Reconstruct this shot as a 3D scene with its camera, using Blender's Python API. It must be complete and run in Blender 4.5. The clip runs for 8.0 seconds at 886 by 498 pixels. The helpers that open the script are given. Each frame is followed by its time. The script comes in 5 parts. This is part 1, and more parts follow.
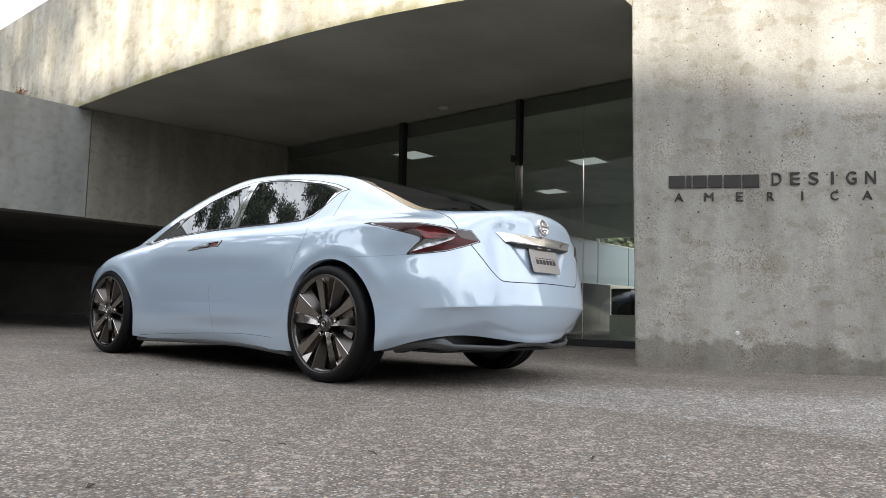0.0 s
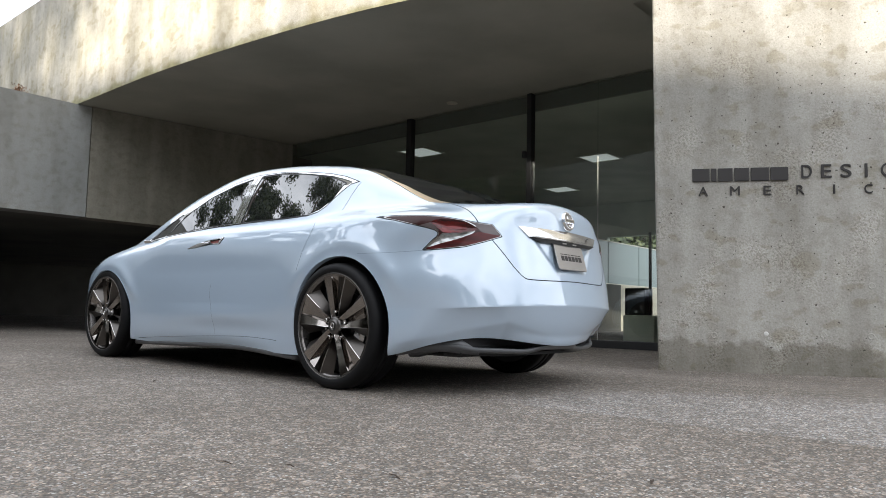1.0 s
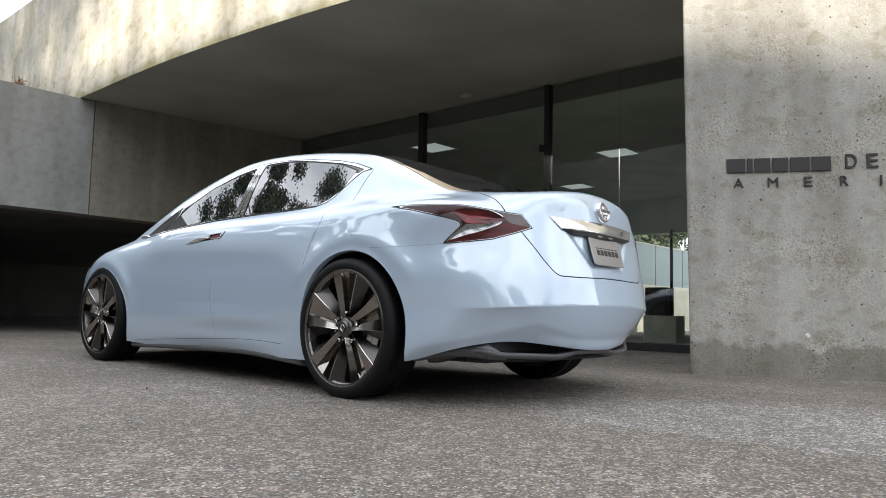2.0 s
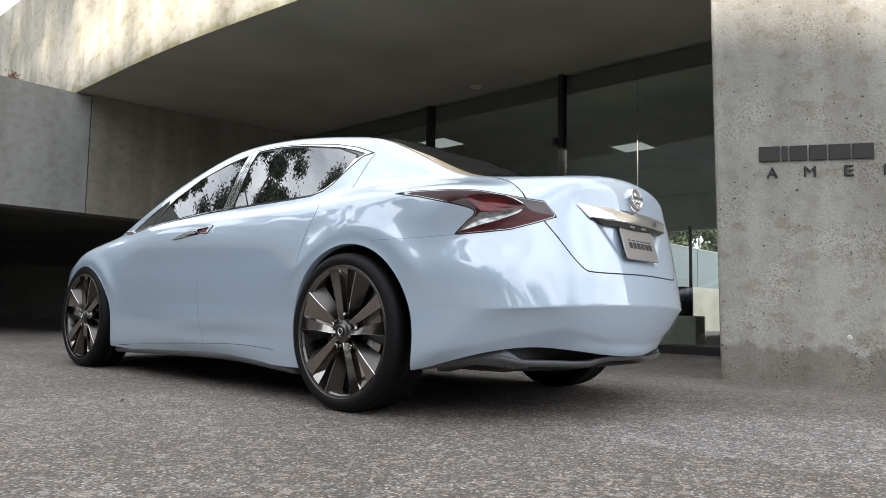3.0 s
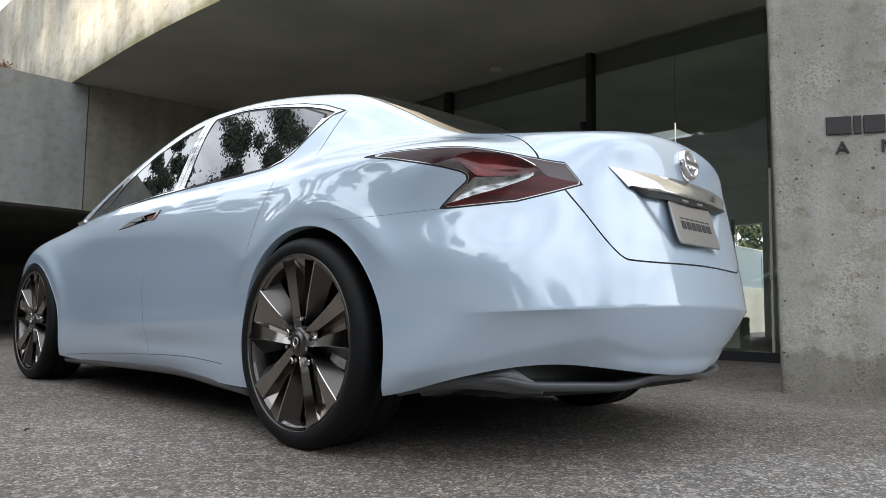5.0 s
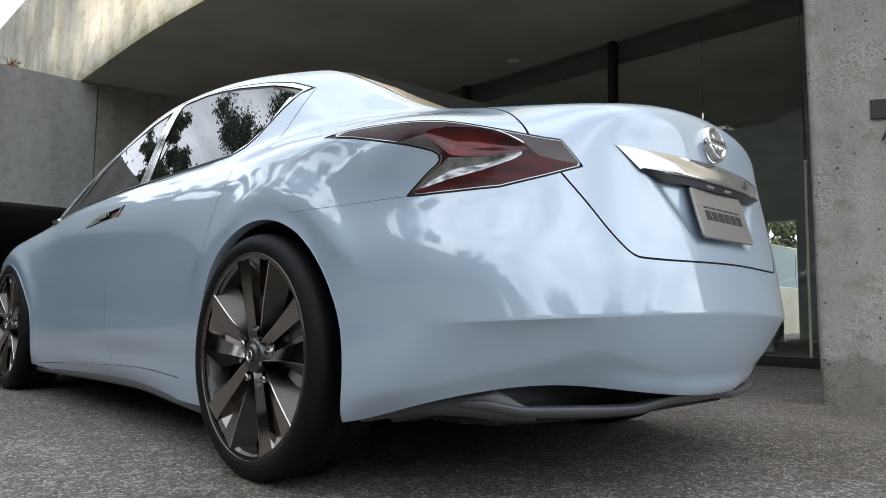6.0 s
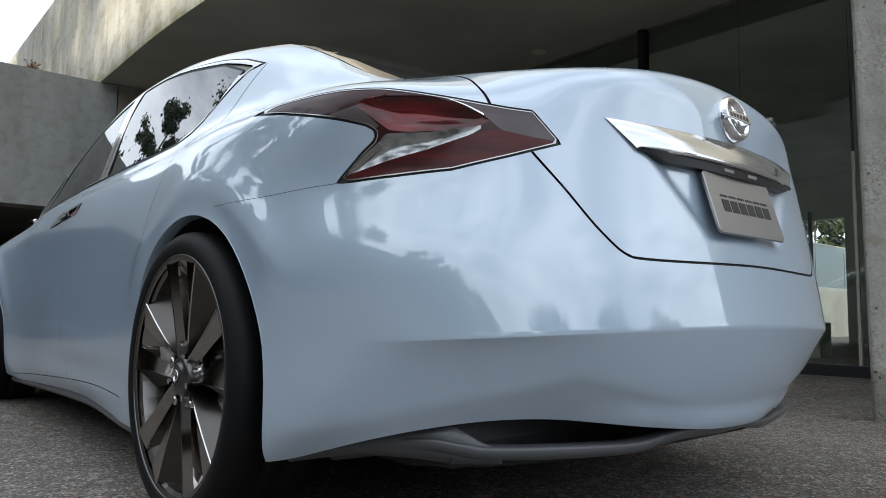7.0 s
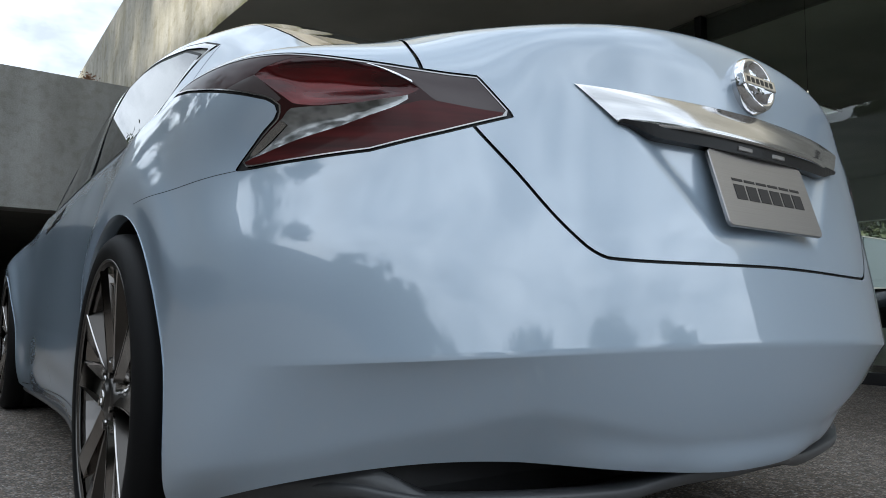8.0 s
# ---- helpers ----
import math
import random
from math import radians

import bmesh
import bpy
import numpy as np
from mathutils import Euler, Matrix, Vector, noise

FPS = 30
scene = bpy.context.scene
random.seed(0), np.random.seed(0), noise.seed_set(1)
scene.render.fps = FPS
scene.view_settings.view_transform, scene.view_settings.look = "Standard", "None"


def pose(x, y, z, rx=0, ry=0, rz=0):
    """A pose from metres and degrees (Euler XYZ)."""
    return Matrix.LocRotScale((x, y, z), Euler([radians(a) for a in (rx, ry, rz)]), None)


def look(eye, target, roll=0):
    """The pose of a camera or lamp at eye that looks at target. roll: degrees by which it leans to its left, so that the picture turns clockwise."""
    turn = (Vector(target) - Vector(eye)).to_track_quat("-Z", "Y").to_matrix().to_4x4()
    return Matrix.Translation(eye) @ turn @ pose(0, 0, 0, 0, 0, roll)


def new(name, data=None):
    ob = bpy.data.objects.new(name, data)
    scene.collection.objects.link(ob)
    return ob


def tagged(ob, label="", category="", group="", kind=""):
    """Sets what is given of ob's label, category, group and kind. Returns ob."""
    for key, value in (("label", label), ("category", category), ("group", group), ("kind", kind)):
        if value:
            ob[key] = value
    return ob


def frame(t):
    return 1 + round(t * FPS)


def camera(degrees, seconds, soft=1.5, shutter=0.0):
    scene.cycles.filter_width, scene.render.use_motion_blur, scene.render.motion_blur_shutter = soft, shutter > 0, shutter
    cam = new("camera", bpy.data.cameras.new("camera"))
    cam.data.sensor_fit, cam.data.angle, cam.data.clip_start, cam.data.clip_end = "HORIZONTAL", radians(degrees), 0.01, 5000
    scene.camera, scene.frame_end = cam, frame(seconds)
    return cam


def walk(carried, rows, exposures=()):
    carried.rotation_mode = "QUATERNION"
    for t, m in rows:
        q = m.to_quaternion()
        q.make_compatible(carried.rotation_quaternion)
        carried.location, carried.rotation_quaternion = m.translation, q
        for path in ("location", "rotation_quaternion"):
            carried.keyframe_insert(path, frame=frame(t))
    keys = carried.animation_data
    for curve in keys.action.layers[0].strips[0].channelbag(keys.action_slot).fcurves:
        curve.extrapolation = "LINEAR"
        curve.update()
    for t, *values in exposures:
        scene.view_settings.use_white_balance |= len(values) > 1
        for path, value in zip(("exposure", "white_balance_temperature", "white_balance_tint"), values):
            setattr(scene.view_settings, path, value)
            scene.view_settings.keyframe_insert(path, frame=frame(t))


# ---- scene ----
cam = camera(63.6, 8.0, soft=0.9)
PATH = [
    (0, (-3.796, -3.282, 0.444), (-2.264, -2.009, 0.615), 1.4),
    (0.5, (-3.712, -3.167, 0.442), (-2.182, -1.89, 0.614), 1.3),
    (1, (-3.604, -3.026, 0.441), (-2.08, -1.743, 0.614), 1.2),
    (1.5, (-3.478, -2.874, 0.441), (-1.963, -1.58, 0.614), 1.2),
    (3, (-3.018, -2.431, 0.444), (-1.527, -1.109, 0.618), 1.0),
    (3.5, (-2.846, -2.308, 0.446), (-1.367, -0.974, 0.621), 0.9),
    (4, (-2.689, -2.199, 0.449), (-1.22, -0.853, 0.623), 0.9),
    (4.5, (-2.512, -2.098, 0.451), (-1.057, -0.737, 0.626), 0.9),
    (6, (-1.976, -1.856, 0.479), (-0.594, -0.421, 0.654), 0.7),
    (6.5, (-1.784, -1.786, 0.499), (-0.435, -0.319, 0.675), 0.8),
    (7, (-1.602, -1.737, 0.508), (-0.299, -0.229, 0.685), 0.7),
    (7.5, (-1.419, -1.692, 0.515), (-0.183, -0.13, 0.696), 0.5),
    (8, (-1.254, -1.674, 0.528), (-0.1, -0.052, 0.714), 0.6),
]
EXPOSURE = [(0.0, 0.43, 6440, 9), (3.0, 0.45, 6420, 9), (4.5, 0.38, 6360, 8), (6.0, 0.16, 6260, 7), (7.0, -0.08, 6130, 6), (8.0, -0.35, 6050, 5)]
walk(cam, [(t, look(eye, target, roll)) for t, eye, target, roll in PATH], EXPOSURE)

# ---------------------------------------------------------------- light
SUN_AZ, SUN_EL = radians(205.0), radians(13.0)   # direction to the sun, from +x towards +y
sun_way = Vector((math.cos(SUN_AZ) * math.cos(SUN_EL), math.sin(SUN_AZ) * math.cos(SUN_EL), math.sin(SUN_EL)))
world = bpy.data.worlds.new("world")
scene.world = world
world.use_nodes = True
wn, wl = world.node_tree.nodes, world.node_tree.links
wn.clear()
w_out = wn.new("ShaderNodeOutputWorld")
w_bg = wn.new("ShaderNodeBackground")
w_sky = wn.new("ShaderNodeTexSky")
w_sky.sky_type, w_sky.sun_disc = "NISHITA", False
w_sky.sun_elevation, w_sky.sun_rotation = radians(30.0), math.pi / 2 - SUN_AZ
w_geo = wn.new("ShaderNodeTexCoord")
w_map = wn.new("ShaderNodeMapping")
w_map.inputs["Scale"].default_value = (2.2, 2.2, 5.0)
w_noise = wn.new("ShaderNodeTexNoise")
w_noise.inputs["Scale"].default_value, w_noise.inputs["Detail"].default_value = 1.6, 7.0
w_noise.inputs["Roughness"].default_value = 0.58
w_ramp = wn.new("ShaderNodeValToRGB")
w_ramp.color_ramp.elements[0].position, w_ramp.color_ramp.elements[1].position = 0.40, 0.62
w_mix = wn.new("ShaderNodeMixRGB")
w_ramp.color_ramp.elements[0].color = (0.48, 0.48, 0.48, 1)
w_mix.inputs["Color2"].default_value = (26.0, 26.8, 28.6, 1)
wl.new(w_geo.outputs["Generated"], w_map.inputs["Vector"])
wl.new(w_map.outputs["Vector"], w_noise.inputs["Vector"])
wl.new(w_noise.outputs["Fac"], w_ramp.inputs["Fac"])
wl.new(w_ramp.outputs["Color"], w_mix.inputs["Fac"])
wl.new(w_sky.outputs["Color"], w_mix.inputs["Color1"])
wl.new(w_mix.outputs["Color"], w_bg.inputs["Color"])
w_bg.inputs["Strength"].default_value = 0.080
wl.new(w_bg.outputs["Background"], w_out.inputs["Surface"])
sun_data = bpy.data.lights.new("sun", "SUN")
sun_data.energy, sun_data.angle, sun_data.color = 5.0, radians(1.0), (1.0, 0.92, 0.80)
sun = new("sun", sun_data)
sun.matrix_world = look(sun_way * 60, (0, 0, 0))

# ---------------------------------------------------------------- materials


def material(name, color=(0.5, 0.5, 0.5), rough=0.5, metal=0.0, coat=0.0, coat_rough=0.03, spec=0.5):
    m = bpy.data.materials.new(name)
    m.use_nodes = True
    b = m.node_tree.nodes["Principled BSDF"]
    b.inputs["Base Color"].default_value = (*color, 1)
    b.inputs["Roughness"].default_value = rough
    b.inputs["Metallic"].default_value = metal
    b.inputs["Coat Weight"].default_value = coat
    b.inputs["Coat Roughness"].default_value = coat_rough
    b.inputs["Specular IOR Level"].default_value = spec
    return m


def grain(m, scale, low, high, detail=4.0, coords="Object", stretch=(1, 1, 1), into="Base Color", lo=0.35, hi=0.65):
    """Noise between two colours (or two values) into an input; returns the noise and the ramp."""
    n, l = m.node_tree.nodes, m.node_tree.links
    tc, mp = n.new("ShaderNodeTexCoord"), n.new("ShaderNodeMapping")
    mp.inputs["Scale"].default_value = stretch
    tex, ramp = n.new("ShaderNodeTexNoise"), n.new("ShaderNodeValToRGB")
    tex.inputs["Scale"].default_value, tex.inputs["Detail"].default_value = scale, detail
    e = ramp.color_ramp.elements
    e[0].position, e[1].position = lo, hi
    e[0].color, e[1].color = (*low, 1), (*high, 1)
    l.new(tc.outputs[coords], mp.inputs["Vector"])
    l.new(mp.outputs["Vector"], tex.inputs["Vector"])
    l.new(tex.outputs["Fac"], ramp.inputs["Fac"])
    if into:
        l.new(ramp.outputs["Color"], n["Principled BSDF"].inputs[into])
    return tex, ramp


def bump(m, out, strength, distance):
    n, l = m.node_tree.nodes, m.node_tree.links
    b = n.new("ShaderNodeBump")
    b.inputs["Strength"].default_value, b.inputs["Distance"].default_value = strength, distance
    l.new(out, b.inputs["Height"])
    old = n["Principled BSDF"].inputs["Normal"]
    if old.is_linked:
        l.new(old.links[0].from_socket, b.inputs["Normal"])
    l.new(b.outputs["Normal"], old)


def multiply(m, out, into="Base Color", factor=1.0):
    n, l = m.node_tree.nodes, m.node_tree.links
    sock = n["Principled BSDF"].inputs[into]
    mix = n.new("ShaderNodeMixRGB")
    mix.blend_type = "MULTIPLY"
    mix.inputs["Fac"].default_value = factor
    l.new(sock.links[0].from_socket, mix.inputs["Color1"])
    l.new(out, mix.inputs["Color2"])
    l.new(mix.outputs["Color"], sock)


M_PAINT = material("pearl_white_paint", (0.424, 0.523, 0.633), 0.36, 0.14, 1.0, 0.036)
M_PAINT.node_tree.nodes["Principled BSDF"].inputs["Coat IOR"].default_value = 2.12
M_DARK = material("black_underbody", (0.012, 0.012, 0.013), 0.7)
M_SEAM_SOFT = material("grey_shut_line", (0.10, 0.11, 0.13), 0.6)
M_SEAM = material("dark_seam", (0.01, 0.011, 0.013), 0.6)
M_TRIM_GREY = material("satin_grey_trim", (0.032, 0.033, 0.035), 0.38, 0.0, 0.4)
M_VALANCE = material("satin_blue_grey_valance", (0.078, 0.081, 0.086), 0.42, 0.0, 0.3, 0.12)
M_GLASS_DARK = material("tinted_glass", (0.012, 0.013, 0.014), 0.015)
M_GLASS_DARK.node_tree.nodes["Principled BSDF"].inputs["IOR"].default_value = 2.0
M_SIDE_GLASS = material("reflective_side_glass", (0.010, 0.011, 0.012), 0.01)
M_SIDE_GLASS.node_tree.nodes["Principled BSDF"].inputs["IOR"].default_value = 2.7
M_HANDLE = material("polished_handle", (0.72, 0.71, 0.70), 0.14, 1.0)
M_RECESS = material("red_brown_recess", (0.17, 0.028, 0.022), 0.3)
M_BAR = material("polished_bar", (0.74, 0.735, 0.73), 0.13, 1.0)
grain(M_BAR, 3.0, (0.66, 0.655, 0.65), (0.78, 0.775, 0.77), 5.0, stretch=(1, 1, 30))
M_HUB = material("dark_hub_cap", (0.13, 0.124, 0.12), 0.28, 1.0)
M_RIM_FACET = material("dark_chrome_facet", (0.31, 0.285, 0.265), 0.15, 1.0)
# rim metal darkened for the shade in the windows between the spokes
M_RIM_SHADE = material("shaded_chrome_flank", (0.105, 0.097, 0.090), 0.34, 1.0)
M_SURROUND = material("bright_window_surround", (0.78, 0.78, 0.77), 0.11, 0.9)
M_REVEAL_SHADE = material("shaded_window_reveal", (0.17, 0.165, 0.14), 0.3, 0.6)
M_CHROME = material("chrome", (0.82, 0.82, 0.83), 0.06, 1.0)
M_SATIN = material("brushed_steel", (0.42, 0.415, 0.41), 0.22, 1.0)
M_RIM = material("dark_chrome_rim", (0.195, 0.184, 0.177), 0.26, 1.0)
M_RUBBER = material("tyre_rubber", (0.004, 0.004, 0.0045), 0.62, spec=0.22)
M_BLACK = material("black_paint", (0.008, 0.008, 0.009), 0.35)

M_LENS_RED = material("red_lens", (0.16, 0.008, 0.010), 0.22, 0.35, 0.35, 0.03)
grain(M_LENS_RED, 5.0, (0.022, 0.002, 0.003), (0.17, 0.007, 0.008), 3.0, stretch=(1, 1, 5.0))
M_LENS_LOW = material("red_lower_lens", (0.09, 0.012, 0.012), 0.35, 0.0, 0.20, 0.02, spec=0.2)
grain(M_LENS_LOW, 4.0, (0.030, 0.004, 0.004), (0.085, 0.009, 0.009), 4.0, stretch=(1, 1, 14.0))
M_LENS_BEZEL = material("dark_lens_bezel", (0.032, 0.007, 0.007), 0.3, 0.0, 0.22, 0.02, spec=0.2)
M_TAN = material("tan_inner_trim", (0.46, 0.36, 0.24), 0.4, 0.0, 0.6)
M_LENS_CLEAR = material("clear_lens", (0.4, 0.41, 0.41), 0.24, 0.6, 0.4, 0.02)
grain(M_LENS_CLEAR, 30.0, (0.14, 0.145, 0.14), (0.46, 0.47, 0.47), 2.0, stretch=(1, 1, 1.6), lo=0.30, hi=0.60)
M_LENS_SMOKE = material("smoked_lens", (0.085, 0.068, 0.068), 0.3, 0.0, 0.2, 0.02)
M_LENS_AMBER = material("bronze_lens", (0.055, 0.038, 0.038), 0.22, 0.2, 0.4, 0.02)
M_PLATE = material("brushed_plate", (0.40, 0.385, 0.375), 0.36, 1.0)
grain(M_PLATE, 6.0, (0.385, 0.37, 0.36), (0.415, 0.40, 0.39), 6.0, stretch=(1, 1, 160))
M_RIM_BRIGHT = material("bright_rim_edge", (0.55, 0.535, 0.52), 0.14, 1.0)
M_DISC = material("brake_disc_steel", (0.10, 0.10, 0.10), 0.4, 0.8)

def cast_concrete(name, low, high, pits=1.0, sandy=1.0):
    """Cast concrete: clouded tone, runs of rain, sandy patches and bug holes."""
    m = material(name, high, 0.88)
    n, l = m.node_tree.nodes, m.node_tree.links
    grain(m, 0.9, low, high, 6.0, lo=0.30, hi=0.70)
    for scale, lo_c, hi_c, stretch, a, b in ((3.0, (0.80, 0.79, 0.77), (1.04, 1.04, 1.04), (1, 1, 0.16), 0.38, 0.62),
                                             (9.0, (0.88, 0.87, 0.845), (1.0, 1.0, 1.0), (1, 1, 1), 0.36, 0.52),
                                             (46.0, (1.0, 1.0, 1.0), (1.0 - 0.20 * pits, 1.0 - 0.21 * pits, 1.0 - 0.23 * pits), (1, 1, 1), 0.60, 0.70),
                                             (4.5, (1.0, 1.0, 1.0), (1 - 0.16 * sandy, 1 - 0.18 * sandy, 1 - 0.24 * sandy), (1, 1, 1.6), 0.57, 0.63),
                                             (70.0, (0.84, 0.83, 0.82), (1.06, 1.06, 1.06), (1, 1, 1), 0.3, 0.7)):
        t, r = grain(m, scale, lo_c, hi_c, 6.0, stretch=stretch, into=None, lo=a, hi=b)
        multiply(m, r.outputs["Color"])
    tc = n.new("ShaderNodeTexCoord")
    vor = n.new("ShaderNodeTexVoronoi")
    vor.inputs["Scale"].default_value = 24.0
    warp = n.new("ShaderNodeTexNoise")
    warp.inputs["Scale"].default_value, warp.inputs["Detail"].default_value = 38.0, 3.0
    l.new(tc.outputs["Object"], warp.inputs["Vector"])
    shift = n.new("ShaderNodeVectorMath")
    shift.operation = "MULTIPLY_ADD"
    shift.inputs[1].default_value = (0.030, 0.030, 0.030)
    l.new(warp.outputs["Color"], shift.inputs[0])
    l.new(tc.outputs["Object"], shift.inputs[2])
    l.new(shift.outputs["Vector"], vor.inputs["Vector"])
    size = n.new("ShaderNodeSeparateColor")
    l.new(vor.outputs["Color"], size.inputs["Color"])
    lim = n.new("ShaderNodeMapRange")
    lim.inputs["From Min"].default_value, lim.inputs["From Max"].default_value = 0.72, 1.0
    lim.inputs["To Min"].default_value, lim.inputs["To Max"].default_value = 0.0, 0.19 * pits
    l.new(size.outputs["Red"], lim.inputs["Value"])
    less = n.new("ShaderNodeMath")
    less.operation = "LESS_THAN"
    l.new(vor.outputs["Distance"], less.inputs[0])
    l.new(lim.outputs["Result"], less.inputs[1])
    pit = n.new("ShaderNodeMixRGB")
    pit.inputs["Color1"].default_value, pit.inputs["Color2"].default_value = (1, 1, 1, 1), (0.30, 0.28, 0.26, 1)
    l.new(less.outputs["Value"], pit.inputs["Fac"])
    multiply(m, pit.outputs["Color"])
    bump(m, pit.outputs["Color"], 0.7, 0.006)
    t, r = grain(m, 40.0, (0, 0, 0), (1, 1, 1), 8.0, into=None)
    bump(m, r.outputs["Color"], 0.25, 0.004)
    return m


# paler for the sunlit parapet, darker for the lintel walls in shade
M_CONCRETE_SUNLIT = cast_concrete("cast_concrete", (0.50, 0.475, 0.405), (0.665, 0.63, 0.555), 0.45)
M_LINTEL_SHADE = cast_concrete("shaded_grey_green_concrete", (0.25, 0.255, 0.242), (0.34, 0.342, 0.328), 0.3, 0.3)
M_LINTEL_IN_SHADE = cast_concrete("shaded_brown_grey_concrete", (0.225, 0.212, 0.170), (0.30, 0.283, 0.235), 0.3, 0.4)
# moss and rain grime along the drip edge of the parapet
_n, _l = M_CONCRETE_SUNLIT.node_tree.nodes, M_CONCRETE_SUNLIT.node_tree.links
_tc, _xyz, _no = _n.new("ShaderNodeTexCoord"), _n.new("ShaderNodeSeparateXYZ"), _n.new("ShaderNodeTexNoise")
_no.inputs["Scale"].default_value, _no.inputs["Detail"].default_value = 3.2, 6.0
_l.new(_tc.outputs["Object"], _xyz.inputs["Vector"])
_l.new(_tc.outputs["Object"], _no.inputs["Vector"])
_ma = _n.new("ShaderNodeMath")
_ma.operation = "MULTIPLY_ADD"
_ma.inputs[1].default_value = -0.32
_l.new(_no.outputs["Fac"], _ma.inputs[0])
_l.new(_xyz.outputs["Z"], _ma.inputs[2])
_mr = _n.new("ShaderNodeMapRange")
_mr.interpolation_type = "SMOOTHSTEP"
_mr.inputs["From Min"].default_value, _mr.inputs["From Max"].default_value = 3.34, 3.46
_l.new(_ma.outputs["Value"], _mr.inputs["Value"])
_mx = _n.new("ShaderNodeMixRGB")
_mx.inputs["Color1"].default_value, _mx.inputs["Color2"].default_value = (0.62, 0.62, 0.44, 1), (1, 1, 1, 1)
_l.new(_mr.outputs["Result"], _mx.inputs["Fac"])
multiply(M_CONCRETE_SUNLIT, _mx.outputs["Color"])
for _sc, _hi, _st, _a, _b in ((5.0, (0.90, 0.875, 0.79), (1, 1, 0.16), 0.52, 0.68), (1.6, (0.86, 0.84, 0.76), (1, 1, 0.45), 0.50, 0.66)):
    _t, _r = grain(M_CONCRETE_SUNLIT, _sc, (1, 1, 1), _hi, 6.0, stretch=_st, into=None, lo=_a, hi=_b)
    multiply(M_CONCRETE_SUNLIT, _r.outputs["Color"])

M_SIGN_WALL = cast_concrete("weathered_concrete", (0.355, 0.345, 0.317), (0.46, 0.448, 0.415), 1.15)
# rain splash along the foot of the sign wall
_n, _l = M_SIGN_WALL.node_tree.nodes, M_SIGN_WALL.node_tree.links
_tc, _xyz, _no = _n.new("ShaderNodeTexCoord"), _n.new("ShaderNodeSeparateXYZ"), _n.new("ShaderNodeTexNoise")
_no.inputs["Scale"].default_value, _no.inputs["Detail"].default_value = 2.6, 4.0
_l.new(_tc.outputs["Object"], _xyz.inputs["Vector"])
_l.new(_tc.outputs["Object"], _no.inputs["Vector"])
_ma = _n.new("ShaderNodeMath")
_ma.operation = "MULTIPLY_ADD"
_ma.inputs[1].default_value = -0.62
_l.new(_no.outputs["Fac"], _ma.inputs[0])
_l.new(_xyz.outputs["Z"], _ma.inputs[2])
_mr = _n.new("ShaderNodeMapRange")
_mr.interpolation_type = "SMOOTHSTEP"
_mr.inputs["From Min"].default_value, _mr.inputs["From Max"].default_value = -0.14, -0.07
_l.new(_ma.outputs["Value"], _mr.inputs["Value"])
_mx = _n.new("ShaderNodeMixRGB")
_mx.inputs["Color1"].default_value, _mx.inputs["Color2"].default_value = (0.62, 0.605, 0.57, 1), (1, 1, 1, 1)
_l.new(_mr.outputs["Result"], _mx.inputs["Fac"])
multiply(M_SIGN_WALL, _mx.outputs["Color"])
# clusters of coarse bug holes and crumbled paste
_t, _spot = grain(M_SIGN_WALL, 2.4, (0, 0, 0), (1, 1, 1), 5.0, stretch=(1, 1, 0.7), into=None, lo=0.50, hi=0.64)
_t, _rough = grain(M_SIGN_WALL, 52.0, (0.76, 0.735, 0.695), (1.08, 1.07, 1.045), 5.0, into=None, lo=0.38, hi=0.56)
_cl = _n.new("ShaderNodeMixRGB")
_cl.inputs["Color1"].default_value = (0.93, 0.925, 0.91, 1)
_l.new(_spot.outputs["Color"], _cl.inputs["Fac"])
_l.new(_rough.outputs["Color"], _cl.inputs["Color2"])
multiply(M_SIGN_WALL, _cl.outputs["Color"])
bump(M_SIGN_WALL, _cl.outputs["Color"], 0.8, 0.010)

# a darker tone than the parapet's, for the shade under the canopy
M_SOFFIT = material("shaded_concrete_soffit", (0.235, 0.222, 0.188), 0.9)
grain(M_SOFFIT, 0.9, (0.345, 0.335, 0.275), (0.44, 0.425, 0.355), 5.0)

# concrete darkened for the shade inside the garage and the lobby
M_DEEP_SHADE = material("deep_shade_concrete", (0.10, 0.096, 0.085), 0.9)
grain(M_DEEP_SHADE, 0.8, (0.075, 0.072, 0.064), (0.12, 0.115, 0.10), 5.0)

M_LOBBY_FILLER = material("grey_green_filler", (0.19, 0.20, 0.17), 0.8)

M_GROUND = material("exposed_aggregate", (0.3, 0.27, 0.24), 0.8)
_n, _l = M_GROUND.node_tree.nodes, M_GROUND.node_tree.links
_b = _n["Principled BSDF"]
_tc = _n.new("ShaderNodeTexCoord")
_vor = _n.new("ShaderNodeTexVoronoi")               # pebbles of about 9 mm
_vor.inputs["Scale"].default_value = 135.0
_vor2 = _n.new("ShaderNodeTexVoronoi")              # a few larger stones
_vor2.inputs["Scale"].default_value = 46.0
for _v in (_vor, _vor2):
    _l.new(_tc.outputs["Object"], _v.inputs["Vector"])
_sep, _sep2 = _n.new("ShaderNodeSeparateColor"), _n.new("ShaderNodeSeparateColor")
_l.new(_vor.outputs["Color"], _sep.inputs["Color"])
_l.new(_vor2.outputs["Color"], _sep2.inputs["Color"])
_stone = _n.new("ShaderNodeValToRGB")
_e = _stone.color_ramp.elements
_e[0].position, _e[0].color = 0.0, (0.085, 0.077, 0.068, 1)
_e[1].position, _e[1].color = 1.0, (0.56, 0.55, 0.53, 1)
